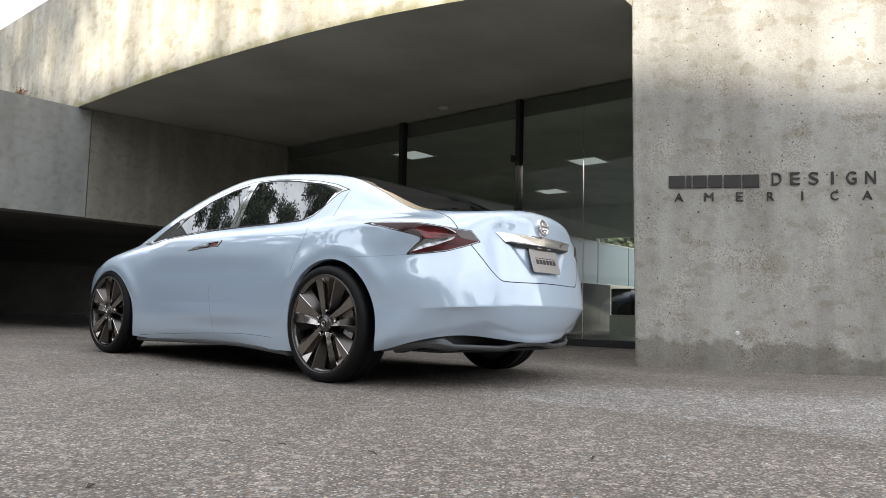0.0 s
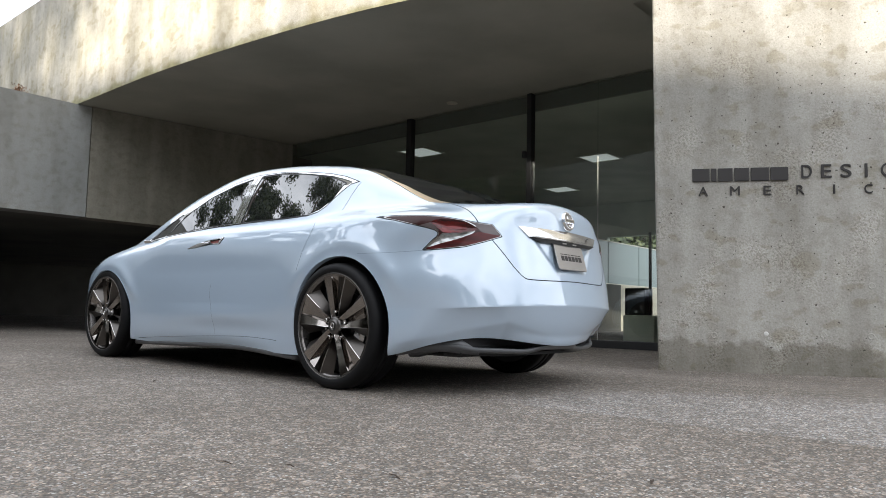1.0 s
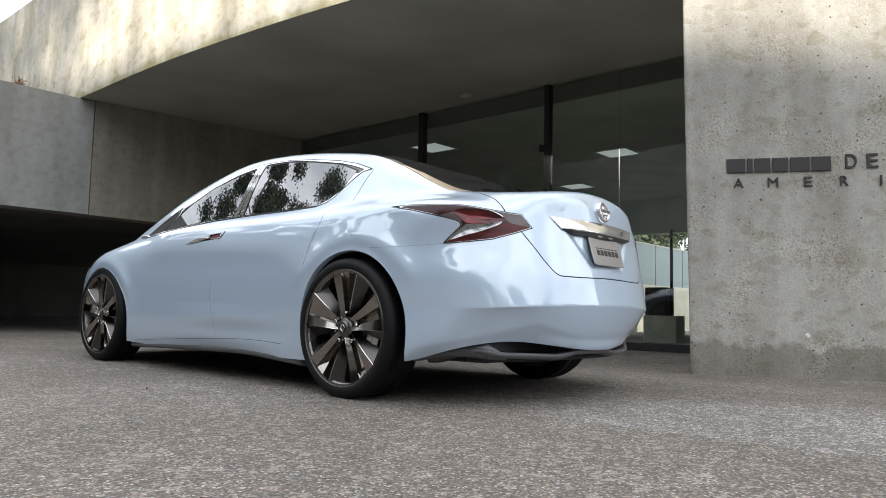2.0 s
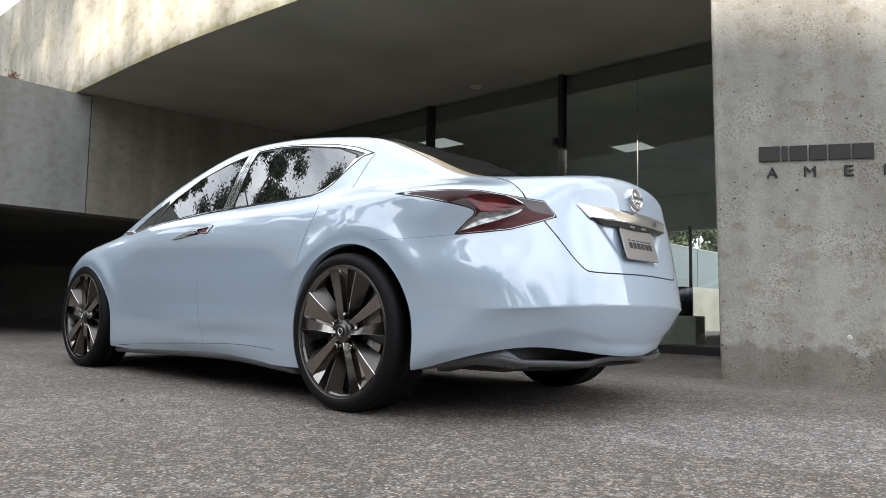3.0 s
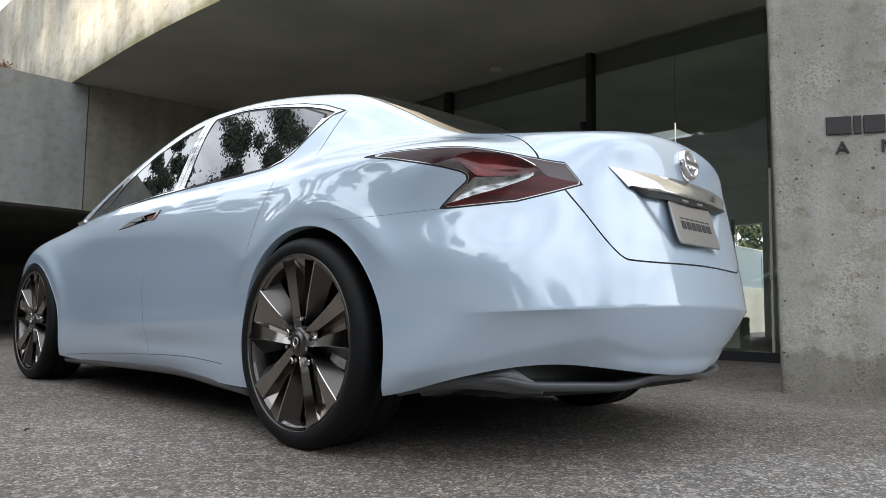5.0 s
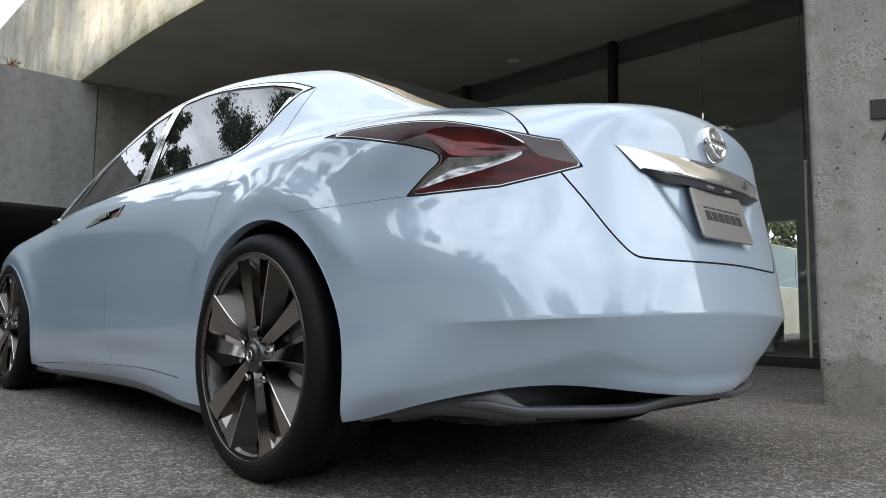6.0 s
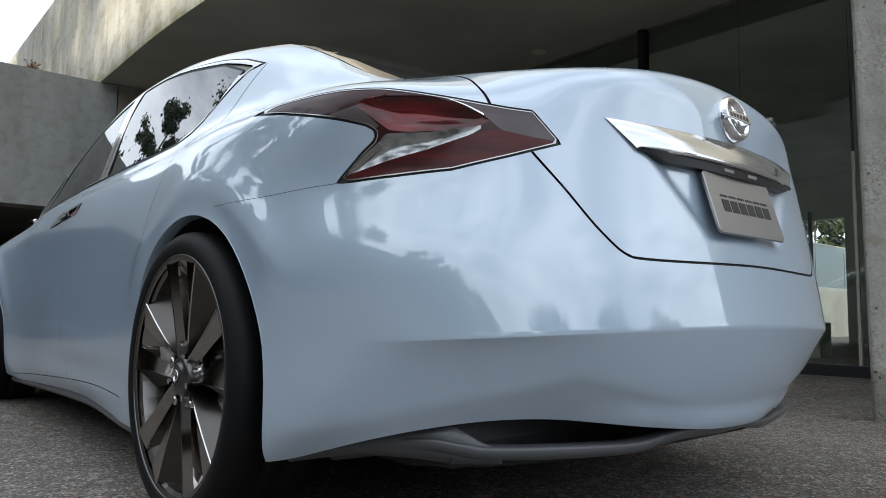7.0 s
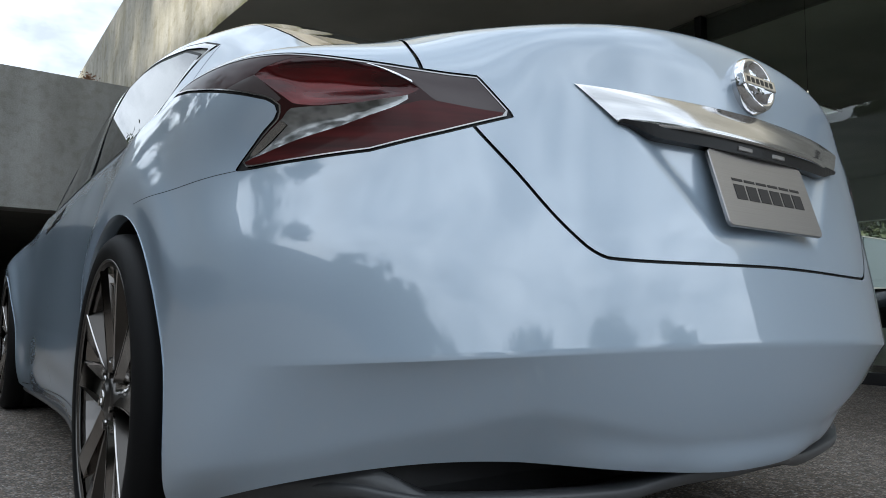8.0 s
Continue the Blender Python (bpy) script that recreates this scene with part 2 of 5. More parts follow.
for _p, _c in ((0.42, (0.150, 0.137, 0.122, 1)), (0.74, (0.215, 0.195, 0.174, 1)), (0.90, (0.33, 0.305, 0.28, 1))):
    _q = _stone.color_ramp.elements.new(_p)
    _q.color = _c
_l.new(_sep.outputs["Red"], _stone.inputs["Fac"])
_big = _n.new("ShaderNodeValToRGB")
_big.color_ramp.elements[0].position, _big.color_ramp.elements[0].color = 0.86, (0, 0, 0, 1)
_big.color_ramp.elements[1].position, _big.color_ramp.elements[1].color = 0.90, (1, 1, 1, 1)
_l.new(_sep2.outputs["Green"], _big.inputs["Fac"])
_mixb = _n.new("ShaderNodeMixRGB")
_mixb.inputs["Color2"].default_value = (0.40, 0.37, 0.34, 1)
_fb = _n.new("ShaderNodeMath")
_fb.operation = "MULTIPLY"
_fb.inputs[1].default_value = 0.6
_l.new(_big.outputs["Color"], _fb.inputs[0])
_l.new(_fb.outputs["Value"], _mixb.inputs["Fac"])
_l.new(_stone.outputs["Color"], _mixb.inputs["Color1"])
_l.new(_mixb.outputs["Color"], _b.inputs["Base Color"])
_hue = _n.new("ShaderNodeMixRGB")                    # warm and cool stones
_hue.inputs["Color1"].default_value, _hue.inputs["Color2"].default_value = (1.12, 0.985, 0.88, 1), (0.91, 1.0, 1.09, 1)
_l.new(_sep.outputs["Blue"], _hue.inputs["Fac"])
multiply(M_GROUND, _hue.outputs["Color"])
_joint = _n.new("ShaderNodeMapRange")                # darker in between the stones
_joint.inputs["From Min"].default_value, _joint.inputs["From Max"].default_value = 0.25, 0.65
_joint.inputs["To Min"].default_value, _joint.inputs["To Max"].default_value = 1.06, 0.66
_l.new(_vor.outputs["Distance"], _joint.inputs["Value"])
multiply(M_GROUND, _joint.outputs["Result"])
# patchy dirt at walking scale
for _sc, _lo, _hi in ((0.8, (0.80, 0.77, 0.74), (1.08, 1.06, 1.05)), (7.0, (0.86, 0.85, 0.84), (1.06, 1.06, 1.06)), (230.0, (0.80, 0.80, 0.80), (1.18, 1.18, 1.18))):
    _t, _r = grain(M_GROUND, _sc, _lo, _hi, 5.0, into=None)
    multiply(M_GROUND, _r.outputs["Color"])
# a paler, greyer pour beside the sign wall, with a slightly ragged straight edge
_xyz = _n.new("ShaderNodeSeparateXYZ")
_l.new(_tc.outputs["Object"], _xyz.inputs["Vector"])
_wob = _n.new("ShaderNodeTexNoise")
_wob.inputs["Scale"].default_value = 9.0
_l.new(_tc.outputs["Object"], _wob.inputs["Vector"])
_wm = _n.new("ShaderNodeMath")
_wm.operation = "MULTIPLY_ADD"
_wm.inputs[1].default_value = 0.10
_l.new(_wob.outputs["Fac"], _wm.inputs[0])
_l.new(_xyz.outputs["X"], _wm.inputs[2])
_edge = _n.new("ShaderNodeMapRange")
_edge.interpolation_type = "SMOOTHSTEP"
_edge.inputs["From Min"].default_value, _edge.inputs["From Max"].default_value = -0.67, -0.60
_l.new(_wm.outputs["Value"], _edge.inputs["Value"])
_ey = _n.new("ShaderNodeMapRange")
_ey.interpolation_type = "SMOOTHSTEP"
_ey.inputs["From Min"].default_value, _ey.inputs["From Max"].default_value = -0.7, -1.3
_l.new(_xyz.outputs["Y"], _ey.inputs["Value"])
_em = _n.new("ShaderNodeMath")
_em.operation = "MULTIPLY"
_l.new(_edge.outputs["Result"], _em.inputs[0])
_l.new(_ey.outputs["Result"], _em.inputs[1])
_dg = _n.new("ShaderNodeMath")                         # the pale strip fades on a slant: shade by the sign wall, put in the colour
_dg.operation = "MULTIPLY_ADD"
_dg.inputs[1].default_value = 0.70
_l.new(_xyz.outputs["Y"], _dg.inputs[0])
_l.new(_wm.outputs["Value"], _dg.inputs[2])
_far = _n.new("ShaderNodeMapRange")
_far.interpolation_type = "SMOOTHSTEP"
_far.inputs["From Min"].default_value, _far.inputs["From Max"].default_value = -0.20, -0.90
_l.new(_dg.outputs["Value"], _far.inputs["Value"])
_em2 = _n.new("ShaderNodeMath")
_em2.operation = "MULTIPLY"
_l.new(_em.outputs["Value"], _em2.inputs[0])
_l.new(_far.outputs["Result"], _em2.inputs[1])
_pour = _n.new("ShaderNodeMixRGB")
_pour.inputs["Color1"].default_value, _pour.inputs["Color2"].default_value = (0.97, 0.960, 0.925, 1), (1.34, 1.405, 1.46, 1)
_l.new(_em2.outputs["Value"], _pour.inputs["Fac"])
multiply(M_GROUND, _pour.outputs["Color"])
_dist = _n.new("ShaderNodeMath")
_dist.operation = "SUBTRACT"
_dist.inputs[0].default_value = 0.6
_l.new(_vor.outputs["Distance"], _dist.inputs[1])
bump(M_GROUND, _dist.outputs["Value"], 0.55, 0.004)

M_GLASS_WALL = material("window_glass", (0.9, 0.95, 0.93), 0.0)
M_GLASS_WALL.node_tree.nodes["Principled BSDF"].inputs["Transmission Weight"].default_value = 1.0
M_GLASS_WALL.node_tree.nodes["Principled BSDF"].inputs["IOR"].default_value = 1.6
M_FRAME = material("dark_window_frame", (0.012, 0.012, 0.013), 0.45)
M_CREAM = material("cream_metal", (0.55, 0.52, 0.43), 0.5)
M_PLUG = material("pale_mortar_plug", (0.62, 0.61, 0.58), 0.9)
M_FROST = material("frosted_glass", (0.20, 0.255, 0.245), 0.35)
M_COURT = material("cream_render", (0.62, 0.57, 0.44), 0.85)
grain(M_COURT, 1.2, (0.52, 0.47, 0.36), (0.66, 0.61, 0.48), 5.0)
M_LAMP = material("lamp_diffuser", (0.8, 0.8, 0.8), 0.6)
_b = M_LAMP.node_tree.nodes["Principled BSDF"]
_b.inputs["Emission Color"].default_value, _b.inputs["Emission Strength"].default_value = (0.93, 1.0, 0.97, 1), 0.24
M_LETTER = material("dark_metal_letter", (0.020, 0.017, 0.016), 0.5)
M_INNER = material("interior_wall", (0.16, 0.17, 0.155), 0.8)
grain(M_INNER, 1.5, (0.46, 0.50, 0.43), (0.56, 0.60, 0.52))

# ---------------------------------------------------------------- mesh helpers


def mesh_object(name, verts, faces, mat, parent=None, label="", smooth=False):
    me = bpy.data.meshes.new(name)
    me.from_pydata([tuple(v) for v in verts], [], [tuple(f) for f in faces])
    me.update()
    if smooth:
        me.polygons.foreach_set("use_smooth", [True] * len(me.polygons))
    me.materials.append(mat)
    ob = new(name, me)
    if parent is not None:
        ob.parent = parent
    if label:
        ob["label"] = label
    return ob


def part(name, bm, mat, parent=None, label="", smooth=False):
    """Links a bmesh as one mesh object under a thing or a part."""
    me = bpy.data.meshes.new(name)
    bmesh.ops.recalc_face_normals(bm, faces=bm.faces[:])
    bm.to_mesh(me)
    bm.free()
    if smooth:
        me.polygons.foreach_set("use_smooth", [True] * len(me.polygons))
    me.materials.append(mat)
    ob = new(name, me)
    if parent is not None:
        ob.parent = parent
    if label:
        ob["label"] = label
    return ob


def thing(name, label, category, at=(0, 0, 0), group="", kind=""):
    return tagged(_at(new(name), at), label, category, group, kind)


def _at(ob, at):
    ob.location = at
    return ob


def box(bm, x0, x1, y0, y1, z0, z1, bevel=0.0, m=None):
    r = bmesh.ops.create_cube(bm, size=1.0, matrix=Matrix.LocRotScale(((x0 + x1) / 2, (y0 + y1) / 2, (z0 + z1) / 2), None, (x1 - x0, y1 - y0, z1 - z0)))
    vs = r["verts"]
    if bevel:
        es = list({e for v in vs for e in v.link_edges})
        out = bmesh.ops.bevel(bm, geom=es, offset=bevel, segments=2, profile=0.6, affect="EDGES")
        vs = list({v for f in out["faces"] for v in f.verts} | {v for v in vs if v.is_valid})
    if m is not None:
        bmesh.ops.transform(bm, matrix=m, verts=vs)
    return vs


def prism(bm, outline, z0, z1):
    """A plan outline (counter-clockwise) raised from z0 to z1; z0 and z1 may be functions of x, y."""
    f0 = z0 if callable(z0) else (lambda x, y: z0)
    f1 = z1 if callable(z1) else (lambda x, y: z1)
    lo = [bm.verts.new((x, y, f0(x, y))) for x, y in outline]
    hi = [bm.verts.new((x, y, f1(x, y))) for x, y in outline]
    n = len(outline)
    for i in range(n):
        bm.faces.new((lo[i], lo[(i + 1) % n], hi[(i + 1) % n], hi[i]))
    bm.faces.new(hi)
    bm.faces.new(lo[::-1])


def spline(knots, per, closed=False):
    """Catmull-Rom through points of any dimension; per: samples a span."""
    p = np.array(knots, float)
    n = len(p)
    if closed:
        q = np.vstack([p[-1], p, p[0], p[1]])
        spans = n
    else:
        q = np.vstack([2 * p[0] - p[1], p, 2 * p[-1] - p[-2]])
        spans = n - 1
    out = []
    for i in range(spans):
        a, b, c, d = q[i:i + 4]
        for k in range(per):
            t = k / per
            out.append(0.5 * (2 * b + (c - a) * t + (2 * a - 5 * b + 4 * c - d) * t * t + (3 * b - a - 3 * c + d) * t ** 3))
    if not closed:
        out.append(p[-1])
    return np.array(out)


def smoothstep(a, b, x):
    t = np.clip((x - a) / (b - a), 0, 1)
    return t * t * (3 - 2 * t)


# ---------------------------------------------------------------- ground


def ground_z(x, y):
    """The drive falls a little towards the sign wall and rises a little towards the garage."""
    rise = 0.02 * float(smoothstep(1.6, 2.6, y) * (1 - smoothstep(0.95, 2.4, x)))
    return rise - 0.05 * float(smoothstep(1.0, 2.7, x) * (1 - smoothstep(3.2, 4.9, x)) * smoothstep(-6, -2.5, y))


def ramp_steps(lo, hi, near0, near1, fine):
    """Grid lines that are close together between near0 and near1 and widen outwards."""
    out = list(np.arange(near0, near1 + 1e-6, fine))
    step, v = fine, near0
    while v > lo:
        step *= 1.6
        v -= step
        out.insert(0, max(v, lo))
    step, v = fine, near1
    while v < hi:
        step *= 1.6
        v += step
        out.append(min(v, hi))
    return out


gx, gy = ramp_steps(-600, 600, -4, 6, 0.25), ramp_steps(-600, 600, -4, 9, 0.25)
gv = [(x, y, ground_z(x, y)) for y in gy for x in gx]
gf = [(j * len(gx) + i, j * len(gx) + i + 1, (j + 1) * len(gx) + i + 1, (j + 1) * len(gx) + i) for j in range(len(gy) - 1) for i in range(len(gx) - 1)]
tagged(mesh_object("ground", gv, gf, M_GROUND, smooth=True), "brownish grey exposed-aggregate concrete forecourt", "ground", kind="structure")

# ---------------------------------------------------------------- building
SOFFIT_Z, TOP_Z = 3.5, 5.65
LINTEL_Y = 8.23
GLASS_X = 5.1


def soffit_z(x, y):
    return SOFFIT_Z + 0.04 * (min(x, 5.4) - 1.0)


fascia_plan = spline([(1.10, 22.0), (1.02, 14.0), (0.985, 8.2), (0.965, 6.0), (1.04, 4.4), (1.20, 2.75), (1.42, 1.6), (1.72, 0.62), (2.10, -0.05), (2.62, -0.24)], 8)
WALL_A, WALL_D = Vector((2.70, -0.36, 0)), Vector((0.45, -0.893, 0)).normalized()   # sign wall: near corner and direction
WALL_N = Vector((WALL_D.y, -WALL_D.x, 0))                                             # towards the forecourt
if WALL_N.x > 0:
    WALL_N = -WALL_N

bm = bmesh.new()
outer = [tuple(p) for p in fascia_plan]
inner = [(x + 0.35, y) for x, y in outer]
inner[-1] = (2.95, 0.05)
n = len(outer)
lo_o = [bm.verts.new((x, y, soffit_z(x, y))) for x, y in outer]
hi_o = [bm.verts.new((x, y, TOP_Z)) for x, y in outer]
lo_i = [bm.verts.new((x, y, soffit_z(x, y))) for x, y in inner]
hi_i = [bm.verts.new((x, y, TOP_Z)) for x, y in inner]
for i in range(n - 1):
    bm.faces.new((lo_o[i], hi_o[i], hi_o[i + 1], lo_o[i + 1]))
    bm.faces.new((lo_i[i], lo_i[i + 1], hi_i[i + 1], hi_i[i]))
    bm.faces.new((lo_o[i], lo_o[i + 1], lo_i[i + 1], lo_i[i]))
    bm.faces.new((hi_o[i], hi_i[i], hi_i[i + 1], hi_o[i + 1]))
for i in (0, n - 1):
    bm.faces.new((lo_o[i], lo_i[i], hi_i[i], hi_o[i]))
# the parapet's underside takes the soffit tone, its shade put in the colour
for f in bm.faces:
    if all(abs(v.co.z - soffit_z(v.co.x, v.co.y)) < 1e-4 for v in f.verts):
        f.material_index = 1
fascia = tagged(part("wall_fascia", bm, M_CONCRETE_SUNLIT, smooth=False), "curved cast concrete parapet wall, streaked and sunlit", "wall", kind="structure")
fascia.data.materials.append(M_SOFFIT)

# canopy slab behind the parapet, in strips from the parapet to the glass and beyond it
bm = bmesh.new()
edge = [(x + 0.351, y) for x, y in outer[:-1]] + [(2.95, 0.052)]
rows = []
for x, y in edge:
    ye = max(y, 0.052)
    rows.append([bm.verts.new((px, py, pz)) for px, py, pz in ((x, y, soffit_z(x, y) + 0.003), (5.4, ye, soffit_z(5.4, ye) + 0.003), (12.0, ye, soffit_z(5.4, ye) + 0.003), (12.0, ye, 4.1), (x, y, 4.1))])
for a, b in zip(rows[:-1], rows[1:]):
    for k in range(4):
        bm.faces.new((a[k], a[k + 1], b[k + 1], b[k]))
tagged(part("ceiling", bm, M_SOFFIT), "smooth concrete canopy soffit in a shaded dark grey", "ceiling", kind="structure")

# sign wall, its near corner chipped and worn
bm = bmesh.new()
rnd = random.Random(5)
d, nn = WALL_D, WALL_N
rows = []
levels = [-0.3 + 0.035 * k for k in range(int((TOP_Z + 0.3) / 0.035) + 1)] + [TOP_Z]
c1 = c2 = 0.012
for z in levels:
    c1 = min(0.028, max(0.004, c1 + rnd.uniform(-0.006, 0.006)))
    c2 = min(0.024, max(0.004, c2 + rnd.uniform(-0.005, 0.005)))
    if rnd.random() < 0.06:
        c1, c2 = c1 + 0.012, c2 + 0.010
    a = WALL_A - WALL_D * (0.045 + 0.035 * min(1.0, max(0.0, z / 3.0)))
    pts = [a + d * c1, a + d * 4.65, a + d * 4.65 - nn * 0.45, a - nn * 0.20 + d * 0.02, a - nn * c2, a + d * 0.3 * c1 - nn * 0.3 * c2]
    rows.append([bm.verts.new((p.x, p.y, z)) for p in pts])
for r0, r1 in zip(rows[:-1], rows[1:]):
    for k in range(6):
        bm.faces.new((r0[k], r0[(k + 1) % 6], r1[(k + 1) % 6], r1[k]))
bm.faces.new(rows[-1])
wall_sign = tagged(part("wall_sign", bm, M_SIGN_WALL), "tall weathered cast concrete wall with bug holes", "wall", kind="structure")

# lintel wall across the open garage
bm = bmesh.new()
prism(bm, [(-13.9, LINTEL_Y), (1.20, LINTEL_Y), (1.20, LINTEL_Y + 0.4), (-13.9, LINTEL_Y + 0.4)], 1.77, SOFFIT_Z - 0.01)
tagged(part("wall_lintel", bm, M_LINTEL_SHADE), "grey concrete lintel wall over the open garage, toned darker for shade", "wall", kind="structure")
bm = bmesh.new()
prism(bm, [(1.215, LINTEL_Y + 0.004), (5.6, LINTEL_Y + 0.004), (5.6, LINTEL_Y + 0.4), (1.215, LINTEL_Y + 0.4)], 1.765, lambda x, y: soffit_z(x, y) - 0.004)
tagged(part("wall_lintel_inner", bm, M_LINTEL_IN_SHADE), "grey concrete lintel wall under the canopy, toned darker for its shade", "wall", kind="structure")
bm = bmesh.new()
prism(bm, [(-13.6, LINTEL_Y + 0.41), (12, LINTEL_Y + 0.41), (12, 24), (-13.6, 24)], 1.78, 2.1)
tagged(part("garage_ceiling", bm, M_DEEP_SHADE), "garage ceiling slab, darkened for the shade inside", "ceiling", kind="structure")
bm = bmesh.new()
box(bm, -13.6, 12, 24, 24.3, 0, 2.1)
tagged(part("wall_garage", bm, M_DEEP_SHADE), "back wall of the garage, darkened for the shade inside", "wall", kind="structure")
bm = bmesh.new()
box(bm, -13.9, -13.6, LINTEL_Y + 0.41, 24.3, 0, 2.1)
tagged(part("wall_garage_side", bm, M_DEEP_SHADE), "side wall of the garage, darkened for the shade inside", "wall", kind="structure")

# glazed entrance
window = tagged(new("window_1"), "tall clear glass entrance wall in dark frames", "window", kind="structure")
for y0, y1 in ((-1.0, 0.555), (0.58, 1.5693), (1.5707, 2.622), (2.698, 5.015), (5.12, LINTEL_Y)):
    bm = bmesh.new()
    box(bm, GLASS_X, GLASS_X + 0.012, y0, y1, 0.10, 3.66)
    pane = part("pane", bm, M_GLASS_WALL, window)
    pane.visible_shadow = False
for name, y0, y1, z0, z1, dx, mat in (("mullion", 2.622, 2.698, 0.10, 3.66, 0.10, M_FRAME), ("mullion", 5.015, 5.12, 0.10, 3.66, 0.10, M_FRAME), ("bottom_rail", -1.0, LINTEL_Y, -0.06, 0.10, 0.12, M_FRAME),
                                      ("door_stile", 0.555, 0.58, 0.10, 1.95, 0.03, M_CREAM), ("glass_joint", 1.567, 1.573, 0.10, 2.60, 0.014, M_PLUG)):
    bm = bmesh.new()
    box(bm, GLASS_X - dx / 2, GLASS_X + dx / 2 + 0.012, y0, y1, z0, z1, 0.004)
    part(name, bm, mat, window)
bm = bmesh.new()
box(bm, GLASS_X - 0.09, GLASS_X - 0.03, 2.702, 2.757, 2.70, 2.80, 0.008)
part("door_closer", bm, M_FRAME, window)
bm = bmesh.new()
box(bm, 5.25, 14.2, -1.2, 12.2, 3.425, 3.46)
tagged(part("ceiling_lobby", bm, M_INNER), "pale lobby ceiling", "ceiling", kind="structure")
# filler added to close the gap above the lobby ceiling, toned like the dim lobby
bm = bmesh.new()
box(bm, 5.20, 5.245, -1.2, LINTEL_Y, 3.425, 3.664)
tagged(part("trim_filler", bm, M_LOBBY_FILLER), "grey-green filler strip added over the entrance glass", "trim", kind="structure")
bm = bmesh.new()
box(bm, 14.0, 14.2, -1.2, 3.84, 0, 3.42)
box(bm, 14.0, 14.2, 3.84, 6.0, 2.53, 3.42)
box(bm, 14.0, 14.2, 6.0, 12.0, 0, 3.42)
tagged(part("wall_lobby", bm, M_INNER), "pale lobby back wall with a wide opening to the courtyard", "wall", kind="structure")
bm = bmesh.new()
box(bm, 5.05, 14.0, -1.2, -1.004, 0, 3.42)
tagged(part("wall_lobby_side", bm, M_INNER), "pale lobby side wall", "wall", kind="structure")
bm = bmesh.new()
box(bm, 5.3, 14.0, 12.0, 12.2, 0, 3.42)
tagged(part("wall_lobby_end", bm, M_INNER), "pale lobby end wall", "wall", kind="structure")


def ceiling_lamp(x, y):
    """A square recessed panel lamp in the lobby ceiling."""
    lamp = thing("ceiling_lamp", "square white recessed panel lamp in the lobby ceiling", "lamp", (x, y, 3.42), "lobby panel lamps")
    bm = bmesh.new()
    for a, b, c, d in ((-.32, .32, -.32, -.29), (-.32, .32, .29, .32), (-.32, -.29, -.29, .29), (.29, .32, -.29, .29)):
        box(bm, a, b, c, d, -0.018, 0.0)
    part("frame", bm, M_INNER, lamp)
    bm = bmesh.new()
    box(bm, -.289, .289, -.289, .289, -0.012, -0.004)
    part("diffuser", bm, M_LAMP, lamp, "glowing white diffuser")
    return lamp


for x, y in ((6.25, 5.85), (8.55, 3.35), (11.2, 5.75)):
    ceiling_lamp(x, y)

# display stand in the lobby
stand = thing("display_stand", "black box and slim post on a pale lobby cabinet", "stand", (8.0, 2.32, 0))
bm = bmesh.new()
box(bm, -0.18, 0.18, -0.36, 0.20, 0.0, 0.44, 0.012)
part("cabinet", bm, M_INNER, stand, "pale cabinet")
bm = bmesh.new()
box(bm, -0.16, 0.16, -0.19, 0.18, 0.44, 0.90, 0.02)
part("box", bm, M_BLACK, stand)
bm = bmesh.new()
box(bm, -0.022, 0.022, -0.235, -0.195, 0.44, 1.86, 0.006)
part("post", bm, M_BLACK, stand, "slim black post")
# courtyard behind the lobby: a low cream wall with a glass screen on it, and a hedge
bm = bmesh.new()
prism(bm, [(14.25, 5.7), (25.0, 5.7), (25.0, 5.9), (14.25, 5.9)], -0.05, 1.24)
tagged(part("wall_courtyard", bm, M_COURT), "low cream rendered garden wall in the courtyard", "wall", kind="structure")
# the low wall's indoor stretch, its shade put into a darker material
bm = bmesh.new()
prism(bm, [(11.8, 5.7), (14.245, 5.7), (14.245, 5.9), (11.8, 5.9)], -0.05, 1.238)
tagged(part("wall_indoor_stretch", bm, M_DEEP_SHADE), "indoor stretch of the low garden wall, darkened for the lobby shade", "wall", kind="structure")
screen = thing("glass_screen", "pale teal frosted glass screen standing on the garden wall", "screen", (11.8, 5.8, 1.24))
for k in range(7):
    bm = bmesh.new()
    box(bm, 1.88 * k + 0.02, 1.88 * k + 1.86, -0.012, 0.012, 0.03, 1.13, 0.003)
    part("panel", bm, M_FROST, screen)
for z in (0.0, 1.13):
    bm = bmesh.new()
    box(bm, 0.0, 13.18, -0.025, 0.025, z, z + 0.03, 0.005)
    part("rail", bm, M_CREAM, screen)

# recessed downlight in the canopy
spot = thing("downlight", "small round recessed downlight in the canopy soffit", "lamp", (4.72, 3.86, soffit_z(4.72, 3.86)))
bm = bmesh.new()
rows = [[bm.verts.new((r * math.cos(2 * math.pi * k / 32), r * math.sin(2 * math.pi * k / 32), z)) for k in range(32)] for r, z in ((0.085, 0.003), (0.085, -0.010), (0.070, -0.012), (0.066, -0.004))]
for p, q in zip(rows[:-1], rows[1:]):
    for k in range(32):
        bm.faces.new((p[k], p[(k + 1) % 32], q[(k + 1) % 32], q[k]))
part("rim", bm, M_CREAM, spot)
bm = bmesh.new()
bmesh.ops.create_circle(bm, cap_ends=True, segments=32, radius=0.067, matrix=Matrix.Translation((0, 0, -0.004)))
part("lens", bm, M_CREAM, spot)

